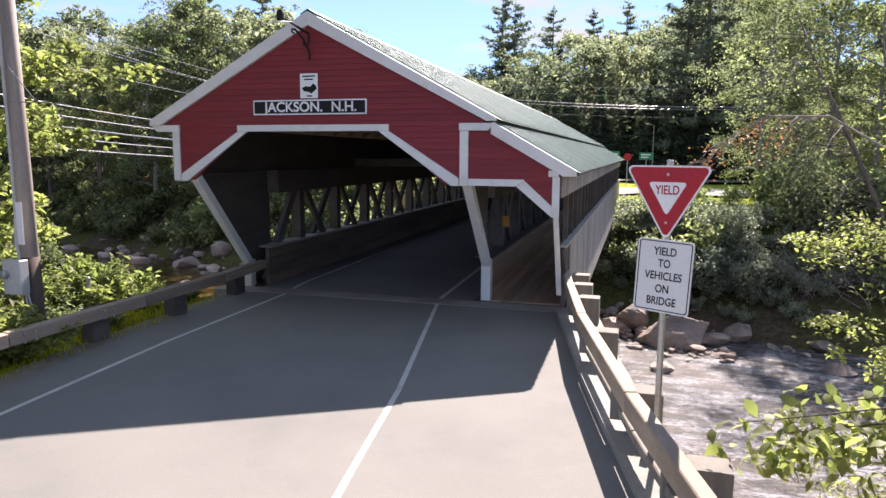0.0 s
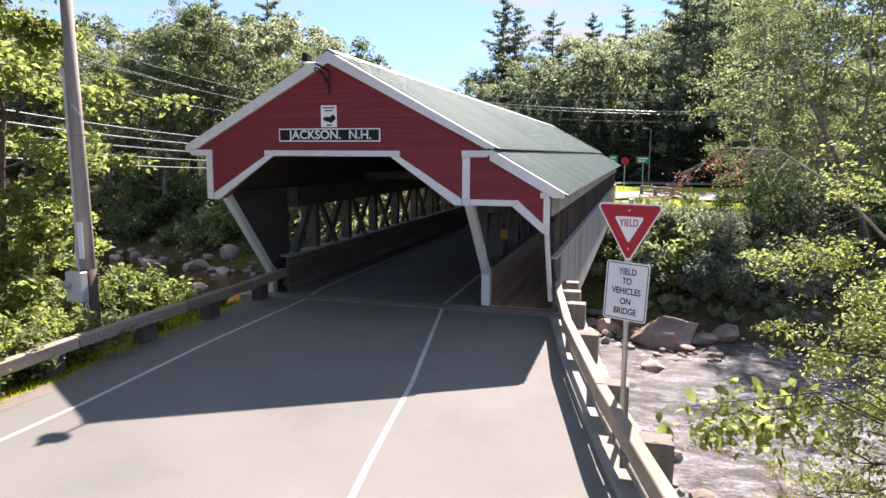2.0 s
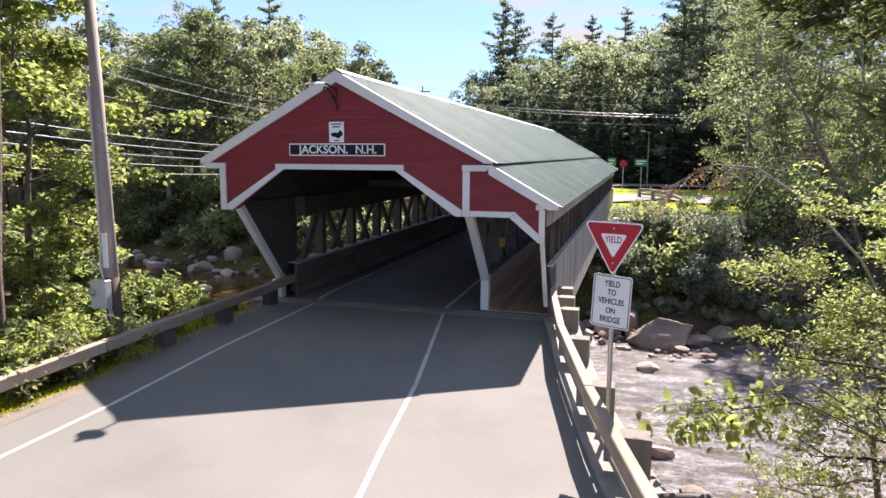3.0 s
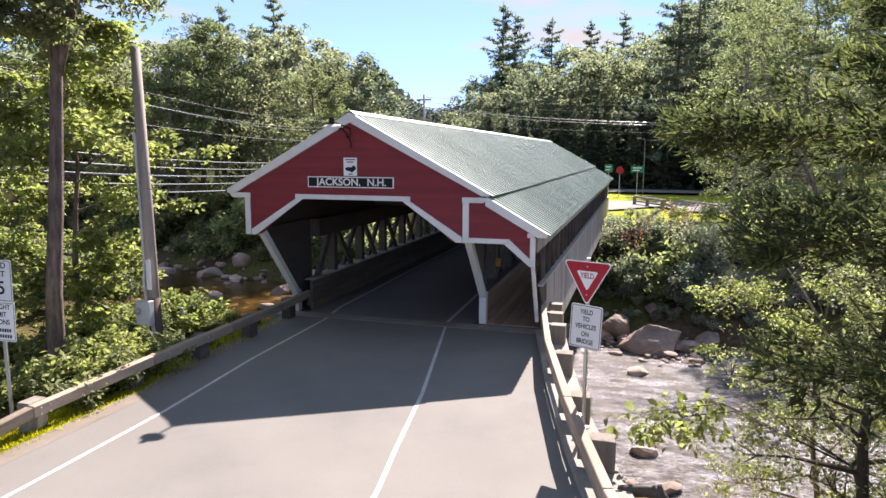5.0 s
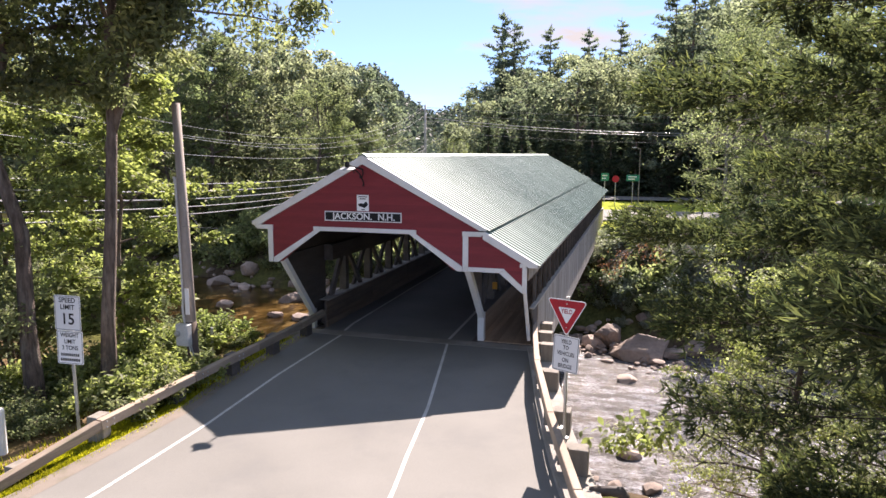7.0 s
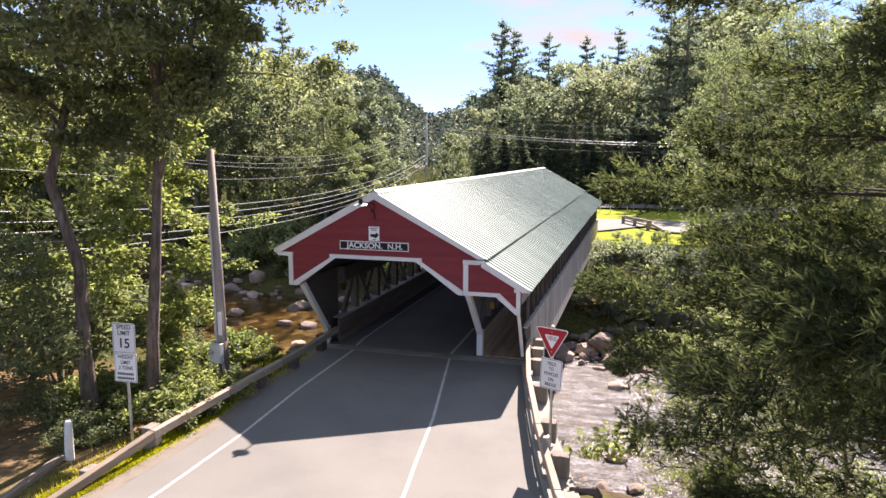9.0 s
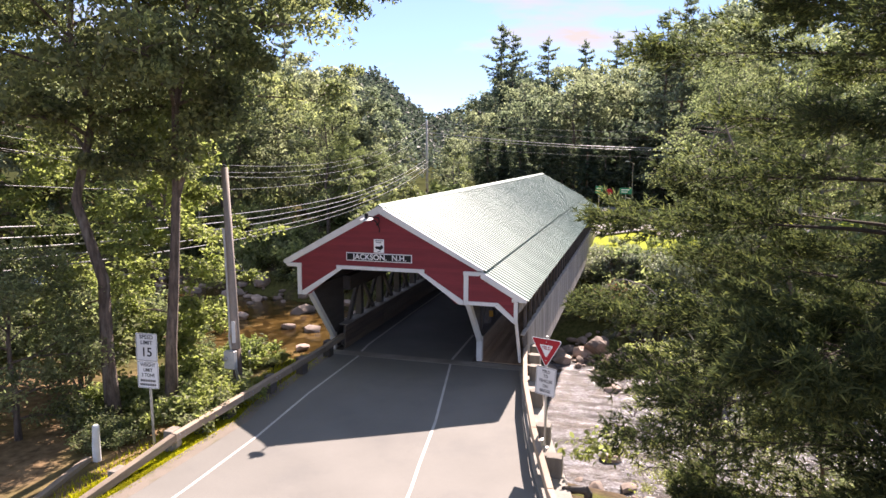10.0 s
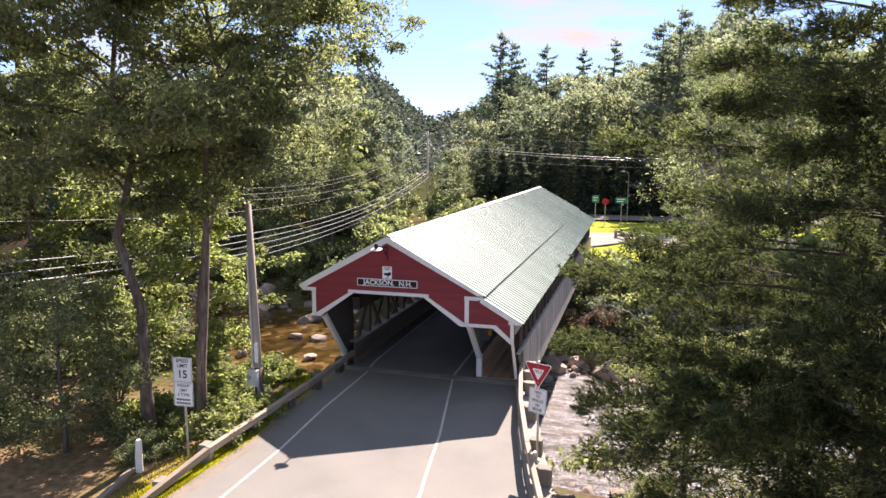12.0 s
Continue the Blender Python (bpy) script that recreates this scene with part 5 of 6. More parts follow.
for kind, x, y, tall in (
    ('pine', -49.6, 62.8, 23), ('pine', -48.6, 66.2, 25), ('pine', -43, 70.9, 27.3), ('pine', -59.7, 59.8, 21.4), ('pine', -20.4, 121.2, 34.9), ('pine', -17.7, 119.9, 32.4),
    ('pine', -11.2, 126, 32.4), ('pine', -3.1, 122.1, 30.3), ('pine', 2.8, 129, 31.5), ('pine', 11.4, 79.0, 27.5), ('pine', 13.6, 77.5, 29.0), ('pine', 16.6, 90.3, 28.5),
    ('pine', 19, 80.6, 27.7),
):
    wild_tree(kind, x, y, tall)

# dark spruces added along the main road to stand for the woods' shade
for k in range(13):
    wild_tree("spruce", -13.5 + 3.0 * k + random.uniform(-0.8, 0.8), 75.5 + random.uniform(-0.8, 1.5), random.uniform(9.0, 11.5) + 0.12 * k, squat=1.25)

# far wooded ridge, too distant to pick trees apart
rng = np.random.default_rng(12)
n = 4400
fy = 114 + 370 * rng.uniform(0, 1, n) ** 0.85
fx = rng.uniform(-1.0, 0.5, n) * (fy + 25)
fz = height(fx, fy)
tall = rng.uniform(9, 17, n)
m = 13
t = rng.uniform(0.15, 1.0, (n, m))
ang = rng.uniform(0, 2 * np.pi, (n, m))
rad = (1.05 - t) * 4.5 * rng.uniform(0.5, 1.0, (n, m))
cen = np.stack([fx[:, None] + np.cos(ang) * rad, fy[:, None] + np.sin(ang) * rad, fz[:, None] + tall[:, None] * t], -1).reshape(-1, 3)
n2 = 2400
gy2 = 470 + 420 * rng.uniform(0, 1, n2) ** 1.3
gx2 = 9 + rng.uniform(-0.46, -0.12, n2) * (gy2 + 23)
t = rng.uniform(0.1, 1.0, (n2, 9))
ang = rng.uniform(0, 2 * np.pi, (n2, 9))
rad = (1.05 - t) * 7.0 * rng.uniform(0.4, 1.0, (n2, 9))
more = np.stack([gx2[:, None] + np.cos(ang) * rad, gy2[:, None] + np.sin(ang) * rad, height(gx2, gy2)[:, None] + rng.uniform(12, 20, n2)[:, None] * t], -1).reshape(-1, 3)
size = np.concatenate([np.repeat(0.8 + fy / 230, m), np.full(len(more), 3.6)])[:, None]
cen = np.concatenate([cen, more])
distant_woods = part("distant_woods", crown_mesh("distant_woods", cen, size, M_WOODS, rng, up=0.5, slim=0.7), None)
tagged(distant_woods, "dark mixed woods covering the distant hills", "woods", kind="stuff")

# ---- trees and shrubs close by ----
wood, c, rng = broad_tree(31, 17.5, 0.52, 5.0, 66000, 0.17, 0.70, 24, lean=(1.0, 0.2), trunk_r=0.19, twigs=14, drop=0.16, flat=0.55)
wood.tube([(0.40, 0.1, 6.4), (0.85, 0.2, 7.8), (1.35, 0.3, 9.6), (2.1, 0.3, 11.6)], [0.10, 0.095, 0.08, 0.045], 9)
plant("tree", wood, M_BARK, crown_mesh("crown", c, 0.175, M_LEAF_DARK, rng, slim=0.46, droop=0.9, up=0.32), -4.85, -4.95, -0.5, "tall oak with brown trunk and hanging green leaves beside the road", "tree")
wood, c, rng = broad_tree(37, 17.0, 0.49, 4.6, 58000, 0.17, 0.70, 22, lean=(-1.2, 0.5), trunk_r=0.21, twigs=13, drop=0.22, flat=0.55)
plant("tree", wood, M_BARK, crown_mesh("crown", c, 0.175, M_LEAF_DARK, rng, slim=0.46, droop=0.9, up=0.32), -5.75, -6.15, -0.5, "tall forked oak with dark green leaves beside the road", "tree")
wood, c, rng = broad_tree(33, 9.4, 0.14, 2.3, 17000, 0.17, 0.46, 24, lean=(0.3, 0), trunk_r=0.10, twigs=9, drop=0.3, flat=0.42)
plant("tree", wood, M_BARK, crown_mesh("crown", c, 0.165, M_LEAF_SUN, rng, slim=0.6, up=0.6), -6.9, -2.2, -0.5, "bright green young maple on the river bank", "tree")
wood, c, rng = broad_tree(34, 8.5, 0.12, 2.8, 14000, 0.17, 0.55, 19, lean=(0.0, 0), trunk_r=0.11, twigs=8, drop=0.25, flat=0.45)
plant("tree", wood, M_BARK, crown_mesh("crown", c, 0.17, M_LEAF_SUN, rng, slim=0.6, up=0.6), -12.2, -1.2, -0.6, "bright green young maple on the river bank", "tree")
wood, c, rng = conifer(41, 20, 0.2, 4.6, 15000, 0.2, 0.8, 0.45)
plant("pine_tree", wood, M_BARK, crown_mesh("crown", c, 0.34, M_NEEDLE, rng, slim=0.25, up=0.6), -13.8, -2.6, -0.6, "large white pine with brown limbs on the river bank", "tree")


def tuft_arrays(centres, dirs, length, rng, blades=8):
    """Needle tufts: thin blades that fan out along a direction."""
    n = len(centres)
    c = np.repeat(centres, blades, 0)
    d = np.repeat(dirs, blades, 0) + rng.normal(size=(n * blades, 3)) * 0.62
    d[:, 2] += 0.12
    d /= np.linalg.norm(d, axis=1)[:, None]
    s = np.cross(d, rng.normal(size=(n * blades, 3)))
    s /= np.linalg.norm(s, axis=1)[:, None] + 1e-9
    ln = length * rng.uniform(0.7, 1.2, n * blades)[:, None]
    v = np.stack([c - s * 0.0125, c + s * 0.0125, c + d * ln], 1).reshape(-1, 3)
    return v, np.arange(n * blades * 3).reshape(-1, 3)


def near_pine(seed, tall, base, width, tufts, trunk_r=0.26):
    """A white pine: whorls of long level boughs, each a flat plume of twigs, with gaps between the whorls."""
    rng = np.random.default_rng(seed)
    wood = Build()
    wood.tube([(0, 0, -1.0), (0.1, 0.05, tall * 0.5), (0, 0, tall)], [trunk_r, trunk_r * 0.65, 0.03], 12)
    segs = []
    zz, turn = base, rng.uniform(0, 6.28)
    while zz < tall - 0.3:
        u = (zz - base) / (tall - base)
        count = int(rng.integers(5, 8))
        turn += 0.9
        for b in range(count):
            ang = turn + 2 * math.pi * b / count + rng.uniform(-0.3, 0.3)
            reach = width * (1 - u) ** 0.5 * (0.78 + 0.3 * min(u * 4, 1)) * rng.uniform(0.62, 1.05) + 0.3
            p = Vector((0, 0, zz + rng.uniform(-0.12, 0.12)))
            d = Vector((math.cos(ang), math.sin(ang), 0))
            side = Vector((-d.y, d.x, 0))
            bow = rng.uniform(-0.05, 0.10)
            pts = [p + d * reach * s + side * reach * bow * s * s + Vector((0, 0, reach * (0.10 * s - 0.22 * s * s + 0.10 * s ** 3 + 0.16 * u * s))) for s in (0, 0.3, 0.6, 0.85, 1.0)]
            wood.tube(pts, [0.02 * reach ** 0.5, 0.014 * reach ** 0.5, 0.011, 0.007, 0.004], 6, False)
            full = rng.lognormal(0, 0.5)
            segs.append((tuple(pts[3]), tuple(pts[4]), 0.5 * full))
            for k in range(int(10 + reach * 10)):
                s = rng.uniform(0.30, 1.0)
                a = min(int(s * 4), 3)
                q = pts[a].lerp(pts[a + 1], s * 4 - a)
                dd = (d * 0.85 + side * (1 if k % 2 else -1) * rng.uniform(0.2, 1.0) + Vector((0, 0, rng.uniform(-0.22, 0.42)))).normalized()
                ln = reach * (1.1 - s) * 0.42 + 0.28
                wood.tube([q, q + dd * ln], [0.005, 0.002], 3, False)
                segs.append((tuple(q), tuple(q + dd * ln), ln * full))
        zz += rng.uniform(0.58, 0.86)
    w = np.array([s[2] for s in segs])
    pick = rng.choice(len(segs), tufts, p=w / w.sum())
    P, Q = np.array([s[0] for s in segs])[pick], np.array([s[1] for s in segs])[pick]
    t = 1.02 - 0.80 * rng.uniform(0, 1, tufts)[:, None] ** 1.2
    c = P + (Q - P) * t + rng.normal(size=(tufts, 3)) * np.array((0.05, 0.05, 0.045))
    d = (Q - P) / (np.linalg.norm(Q - P, axis=1)[:, None] + 1e-9)
    return wood, c, d, rng


wood, c, d, rng = near_pine(51, 16.6, 4.5, 5.5, 86000)
v, f = tuft_arrays(c, d, 0.13, rng, 5)
plant("pine_tree", wood, M_TWIG, raw_mesh("crown", v, f, M_NEEDLE), 12.9, -10.4, -2.0, "large white pine with soft green needles overhanging the river bank", "tree", turn=40)
wood, c, d, rng = near_pine(57, 15.5, 2.6, 4.9, 48000)
v, f = tuft_arrays(c, d, 0.13, rng, 5)
plant("pine_tree", wood, M_TWIG, raw_mesh("crown", v, f, M_NEEDLE), 14.6, -14.2, -1.6, "dark green white pine with low sweeping boughs", "tree", turn=10)


def bush(seed, tall, width, leaves, leaf, material, stems=7, clump=0.35, bark=M_BARK, hollow=0.25, fine=False):
    rng = np.random.default_rng(seed)
    wood, tips = Build(), []
    for i in range(stems):
        ang, r = i * 2.399 + rng.uniform(-0.4, 0.4), width * rng.uniform(0.25, 1.0)
        top = Vector((math.cos(ang) * r, math.sin(ang) * r, tall * rng.uniform(0.55, 1.0) * (1.1 - 0.45 * r / width)))
        pts = [Vector((math.cos(ang) * 0.08, math.sin(ang) * 0.08, -0.3)), top * 0.35 + Vector((0, 0, 0.12 * tall)), top * 0.72 + Vector((0, 0, 0.06 * tall)), top]
        r0 = 0.012 * tall + 0.006
        wood.tube(pts, [r0, r0 * 0.75, r0 * 0.5, 0.004], 5, False)
        for k in range(7):
            s = rng.uniform(hollow, 1.0) * 3
            a = min(int(s), 2)
            p = pts[a].lerp(pts[a + 1], s - a)
            q = p + Vector(rng.normal(size=3) * np.array((0.3, 0.3, 0.2))) * width * 0.5
            q.z = max(q.z, 0.1)
            wood.tube([p, q], [0.007, 0.003], 4, False)
            tips += [q, p.lerp(q, 0.5)]
        tips.append(top)
    tips = np.array([tuple(p) for p in tips])
    pick = rng.integers(0, len(tips), leaves)
    dd = rng.normal(size=(leaves, 3))
    dd /= np.linalg.norm(dd, axis=1)[:, None]
    cen = tips[pick] + dd * (clump * rng.uniform(0, 1, leaves) ** 0.5)[:, None]
    cen[:, 2] = np.maximum(cen[:, 2], 0.03)
    return wood.mesh("branchwork", bark), crown_mesh("foliage", cen, leaf, material, rng, fine=fine)


def shrub(meshes, x, y, size, label, group="shrubs on the river bank", z=None, squash=1.0, name="shrub"):
    ob = thing(name, x, y, ground_z(x, y) if z is None else z, label, "shrub", group, rz=random.uniform(0, 360))
    ob.scale = (size, size, size * squash)
    part("branchwork", meshes[0], None, ob)
    part("foliage", meshes[1], None, ob)
    return ob


LOW = bush(61, 1.3, 0.9, 1500, 0.14, M_LEAF_SUN, 9, 0.26)
LOW2 = bush(62, 1.1, 1.0, 1700, 0.11, M_LEAF_MID, 9, 0.28)
TALL = bush(63, 3.2, 1.7, 2200, 0.235, M_LEAF_MID, 9, 0.55)
FARBUSH = bush(64, 3.0, 1.9, 700, 0.38, M_LEAF_BRIGHT, 6, 0.6)
SILVERLOW = bush(68, 2.2, 1.6, 750, 0.24, M_LEAF_SILVER, 7, 0.5)
FARBUSH2 = bush(65, 3.0, 1.9, 700, 0.38, M_LEAF_DARK, 6, 0.6)
SILVER = bush(66, 3.0, 1.9, 1500, 0.22, M_LEAF_SILVER, 9, 0.5)
UNDER = bush(67, 3.6, 1.7, 2300, 0.17, M_LEAF_DARK, 10, 0.5)
MASSES = {}


def mass(key, meshes, x, y, size):
    """Adds one more bush to a joined mass of undergrowth."""
    me = meshes[1]
    v, f = np.empty(len(me.vertices) * 3), np.empty(len(me.polygons) * 3, int)
    me.vertices.foreach_get("co", v)
    me.polygons.foreach_get("vertices", f)
    a = random.uniform(0, 2 * math.pi)
    turn = np.array(((math.cos(a), -math.sin(a), 0), (math.sin(a), math.cos(a), 0), (0, 0, 1))) * size
    v = v.reshape(-1, 3) @ turn.T + (x, y, ground_z(x, y))
    vs, fs, start = MASSES.setdefault(key, ([], [], [0]))
    vs.append(v)
    fs.append(f.reshape(-1, 3) + start[0])
    start[0] += len(v)


# beside the left-hand rail and the utility pole
for i in range(46):
    x, y = random.uniform(-7.2, -3.1), random.uniform(-8.2, 1.5)
    if (x + 3.9) ** 2 + (y + 6.9) ** 2 < 0.5 or (x + 4.4) ** 2 + (y + 8.4) ** 2 < 1.2 or (x > -3.6 and y < -7) or (x < -5.6 and y < -5.2) or (x + 3.8) ** 2 + (y + 3.1) ** 2 < 0.35:
        continue
    s = random.uniform(0.7, 1.15) if y < -3.2 else random.uniform(0.8, 1.15) if x < -5 and y < 0 else random.uniform(0.3, 0.5)
    shrub(LOW if i % 4 else LOW2, x, y, s, "low leafy shrub with pale green leaves beside the guard rail", "low shrubs by the road", squash=0.85)
for x, y, s in ((-4.7, -5.9, 0.8), (-5.3, -6.6, 0.75), (-5.7, -5.3, 0.95), (-6.5, -5.5, 1.0), (-4.7, -7.1, 0.6), (-6.8, -6.4, 0.9), (-5.2, -7.6, 0.6)):
    shrub(LOW if y > -6.5 else LOW2, x, y, s, "low leafy shrub with pale green leaves beside the guard rail", "low shrubs by the road", squash=0.85)
wood, c, rng = broad_tree(71, 5.6, 0.12, 2.6, 21000, 0.12, 0.46, 22, trunk_r=0.10, twigs=9, flat=0.55)
plant("small_tree", wood, M_BARK, crown_mesh("crown", c, 0.10, M_LEAF_MID, rng, fine=True, up=0.6), -7.7, -7.6, -0.4, "rounded small tree with dense green leaves beside the road", "tree")
shrub(TALL, -10.5, -8.4, 0.8, "tall green shrub beside the road")
for x, y, s in ((-11.0, 1.0, 0.7), (-12.8, 3.2, 0.75), (-15.0, 1.5, 0.8), (-14.0, 4.8, 0.6), (-16.8, 4.0, 0.8), (-9.2, 1.8, 0.5), (-18.5, 1.5, 0.9), (-10.6, 4.2, 0.45)):
    shrub(TALL, x, y, s, "green shrub on the near river bank")
shrub(TALL, -9.5, -3.5, 1.1, "tall green shrub beside the road")
shrub(TALL, -12.5, -4.5, 1.2, "tall green shrub beside the road")
# near bank beyond the pole
for x, y, s in ((-6.5, 4.0, 0.4), (-8.5, 5.0, 0.45), (-11, 6.0, 0.5), (-14, 6, 0.6), (-17, 5, 0.8), (-20, 6, 0.9), (-13, 2, 0.8), (-16, 2, 0.8)):
    shrub(FARBUSH if random.random() < 0.5 else TALL, x, y, s * 0.8, "green shrub on the near river bank")

# right-hand bank: a thin young tree, shrubs and twigs with large leaves
wood, c, rng = broad_tree(81, 6.6, 0.34, 1.6, 5600, 0.14, 0.36, 20, lean=(0.2, 0.4), trunk_r=0.13, twigs=8, drop=0.15, flat=0.5)
plant("young_tree", wood, M_TWIG, crown_mesh("crown", c, 0.068, M_LEAF_MID, rng, fine=True, up=0.6), 10.15, -6.3, -2.6, "thin young tree with bright yellow-green leaves over the river", "tree")
wood, c, rng = broad_tree(82, 7.0, 0.2, 2.1, 18000, 0.14, 0.34, 24, lean=(-0.5, 0.2), trunk_r=0.07, twigs=9, drop=0.15, flat=0.45)
young = plant("young_tree", wood, M_BARK, crown_mesh("crown", c, 0.078, M_LEAF_SUN, rng, fine=True, up=0.6), 10.8, -2.6, -3.4, "thin young tree with bright yellow-green leaves over the river", "tree")
# its long dead branch, hung with rust-brown leaves
rng = np.random.default_rng(95)
wood, tips = Build(), []
pts = [Vector(p) for p in ((0.0, 0.0, 4.5), (-0.6, 0.45, 5.7), (-1.25, 1.15, 6.55), (-2.05, 1.7, 7.15), (-2.75, 2.35, 7.2), (-3.3, 2.7, 6.85), (-3.65, 3.0, 6.4))]
wood.tube(pts, [0.03, 0.024, 0.019, 0.015, 0.011, 0.007, 0.003], 6, False)
for i in range(34):
    u = rng.uniform(1.5, 6.0)
    j = min(int(u), 5)
    p = pts[j].lerp(pts[j + 1], u - j)
    q = p + Vector((-rng.uniform(0.1, 0.6), rng.normal() * 0.3, -rng.uniform(0.15, 0.65)))
    wood.tube([p, p.lerp(q, 0.5) + Vector((0, 0, 0.08)), q], [0.009, 0.006, 0.002], 4, False)
    tips += [tuple(p.lerp(q, k)) for k in (0.5, 0.75, 1.0)] if u > 3.4 else []
tips = np.array(tips)
part("dead_branch", wood, M_PALEBARK, young, "bare grey branch")
part("dead_leaves", crown_mesh("dead_leaves", tips[rng.integers(0, len(tips), 330)] + rng.normal(size=(330, 3)) * 0.09, 0.06, M_DEADLEAF, rng, fine=True, droop=1.2), None, young, "hanging rust-brown dead leaves")
wood, c, rng = broad_tree(83, 7.2, 0.2, 2.6, 11000, 0.14, 0.45, 18, lean=(-0.3, 0.3), trunk_r=0.08, twigs=8, drop=0.15, flat=0.5)
plant("young_tree", wood, M_BARK, crown_mesh("crown", c, 0.095, M_LEAF_MID, rng, fine=True, up=0.6), 13.5, -2.5, -3.6, "slender green tree on the river bank", "tree")
rng = np.random.default_rng(86)
wood, tips = Build(), []
wood.tube([(0, 0, -0.4), (-0.1, 0.05, 1.6), (-0.5, 0.1, 2.9)], [0.022, 0.018, 0.014], 7)
for i in range(4):
    end = Vector((-3.7 + 0.26 * i + rng.normal() * 0.05, 0.22 * i - 0.3 + rng.normal() * 0.08, 3.45 - 0.2 * (i % 2) + rng.uniform(-0.1, 0.1)))
    pts = [Vector((-0.5, 0.1, 2.9)), Vector((end.x * 0.62, end.y * 0.7, end.z + 0.30)), end]
    wood.tube(pts, [0.013, 0.009, 0.004], 6, False)
    for k in range(44):
        p = pts[1].lerp(pts[2], rng.uniform(0.3, 1.05))
        tips.append(tuple(p + Vector((rng.normal() * 0.10, rng.normal() * 0.16, rng.uniform(-0.42, 0.04)))))
tips = np.array(tips)
plant("sapling", wood, M_TWIG, crown_mesh("crown", np.repeat(tips, 2, 0) + rng.normal(size=(len(tips) * 2, 3)) * 0.06, 0.15, M_LEAF_SUN, rng, fine=True, slim=0.6, droop=1.5, up=0.5), 10.8, -5.6, -2.6, "arching sapling with large drooping green leaves over the bank", "sapling")
for x, y, s in ((8.9, -7.5, 0.8), (9.6, -9.0, 0.9), (10.8, -4.4, 0.9), (11.5, -7.5, 1.0)):
    shrub(LOW2 if x < 10 else UNDER, x, y, s * (1 if x < 10 else 0.4), "low green shrub on the grassy bank", "low shrubs above the river")

for x, y, s in ((14.6, -9.0, 0.9), (15.2, -4.6, 1.0), (16.5, -1.0, 1.1), (13.6, -12.5, 0.8), (13.0, -9.6, 0.7), (16.6, -7.5, 1.3), (14.6, 1.4, 0.9), (18.0, -3.5, 1.3)):
    shrub(UNDER, x, y, s, "tall green undergrowth below the pine")

# far bank: shrubs above the boulders, on both sides of the bridge
for i in range(90):
    x = random.uniform(5.6, 30) if i < 50 else random.uniform(5.4, 13)
    y = far_shore(x) + random.uniform(2.2, 13)
    if x < 7.5 and y < 26:
        continue
    size = random.uniform(0.7, 1.35)
    if x < 14:
        size = min(size, (min(0.7, -4.8 + (y - far_shore(x) + 0.8) / 1.05) - ground_z(x, y)) / 3.0)
    if size < 0.2:
        continue
    shrub(SILVER if x < 13 and i % 4 else FARBUSH if i % 3 else FARBUSH2, x, y, size, "dense green shrub on the far river bank", "shrubs on the far bank")
for i in range(66):
    x = random.uniform(4.9, 18)
    y = far_shore(x) + random.uniform(0.7, 6.5)
    mass("silver", SILVERLOW, x, y, random.uniform(0.45, 0.7) if y > far_shore(x) + 2.2 else random.uniform(0.28, 0.4))
for x, y, s in ((6.6, 35.5, 0.26), (8.4, 36.8, 0.24), (10.4, 36.0, 0.30), (12.3, 37.2, 0.34), (14.2, 36.4, 0.5), (7.4, 33.0, 0.30), (9.6, 33.4, 0.34), (11.8, 33.0, 0.40)):
    shrub(SILVER if x < 9 else FARBUSH, x, y, s, "dense green shrub on the far river bank", "shrubs on the far bank")


def bare_bush(seed, tall, width, stems, lean=(0, 0), thick=0.016):
    """Dead brush: forked stems and thin twigs with no leaves."""
    rng = np.random.default_rng(seed)
    wood = Build()

    def fork(p, d, ln, r, depth):
        q = p + d * ln
        mid = p.lerp(q, 0.5) + Vector(rng.normal(size=3)) * ln * 0.08
        wood.tube([p, mid, q], [r, r * 0.75, r * 0.45], 5 if depth > 1 else 4, False)
        if depth:
            for _ in range(int(rng.integers(3, 5))):
                k = rng.uniform(0.35, 1.0)
                fork(p.lerp(q, k), (d + Vector(rng.normal(size=3)) * 0.55).normalized(), ln * rng.uniform(0.4, 0.7), r * 0.5, depth - 1)

    for i in range(stems):
        a = i * 2.399
        d = Vector((math.cos(a) * width + lean[0], math.sin(a) * width + lean[1], 1)).normalized()
        fork(Vector((math.cos(a) * 0.1, math.sin(a) * 0.1, -0.2)), d, tall * rng.uniform(0.45, 0.7), thick * tall ** 0.5, 3)
    return wood


M_DEADTWIG = surface("dead_brush", (0.30, 0.20, 0.155), (0.17, 0.105, 0.08), 3.0, 22.0, 0.95, 0.4, 0.01)
M_GREYTWIG = surface("bare_grey_twigs", (0.36, 0.325, 0.285), (0.22, 0.195, 0.165), 3.0, 22.0, 0.95, 0.4, 0.01)
for seed, x, y, tall in ((1, 5.9, 27.5, 2.6), (2, 6.5, 29.2, 2.8), (3, 7.4, 28.6, 2.2), (4, 5.8, 30.5, 2.6)):
    ob = thing("dead_shrub", x, y, ground_z(x, y), "reddish-brown leafless brush beside the bridge on the bank", "shrub", "dead brush on the far bank")
    part("branchwork", bare_bush(seed, tall, 0.5, 7), M_DEADTWIG, ob)
for seed, x, y, tall in ((11, 14.8, 24.6, 5.2), (12, 17.0, 23.6, 6.0)):
    ob = thing("bare_tree", x, y, ground_z(x, y), "leafless grey tree leaning out over the river", "tree", "leafless trees on the far bank")
    part("branchwork", bare_bush(seed, tall, 0.3, 3, (-0.9, -0.3), 0.010), M_GREYTWIG, ob)
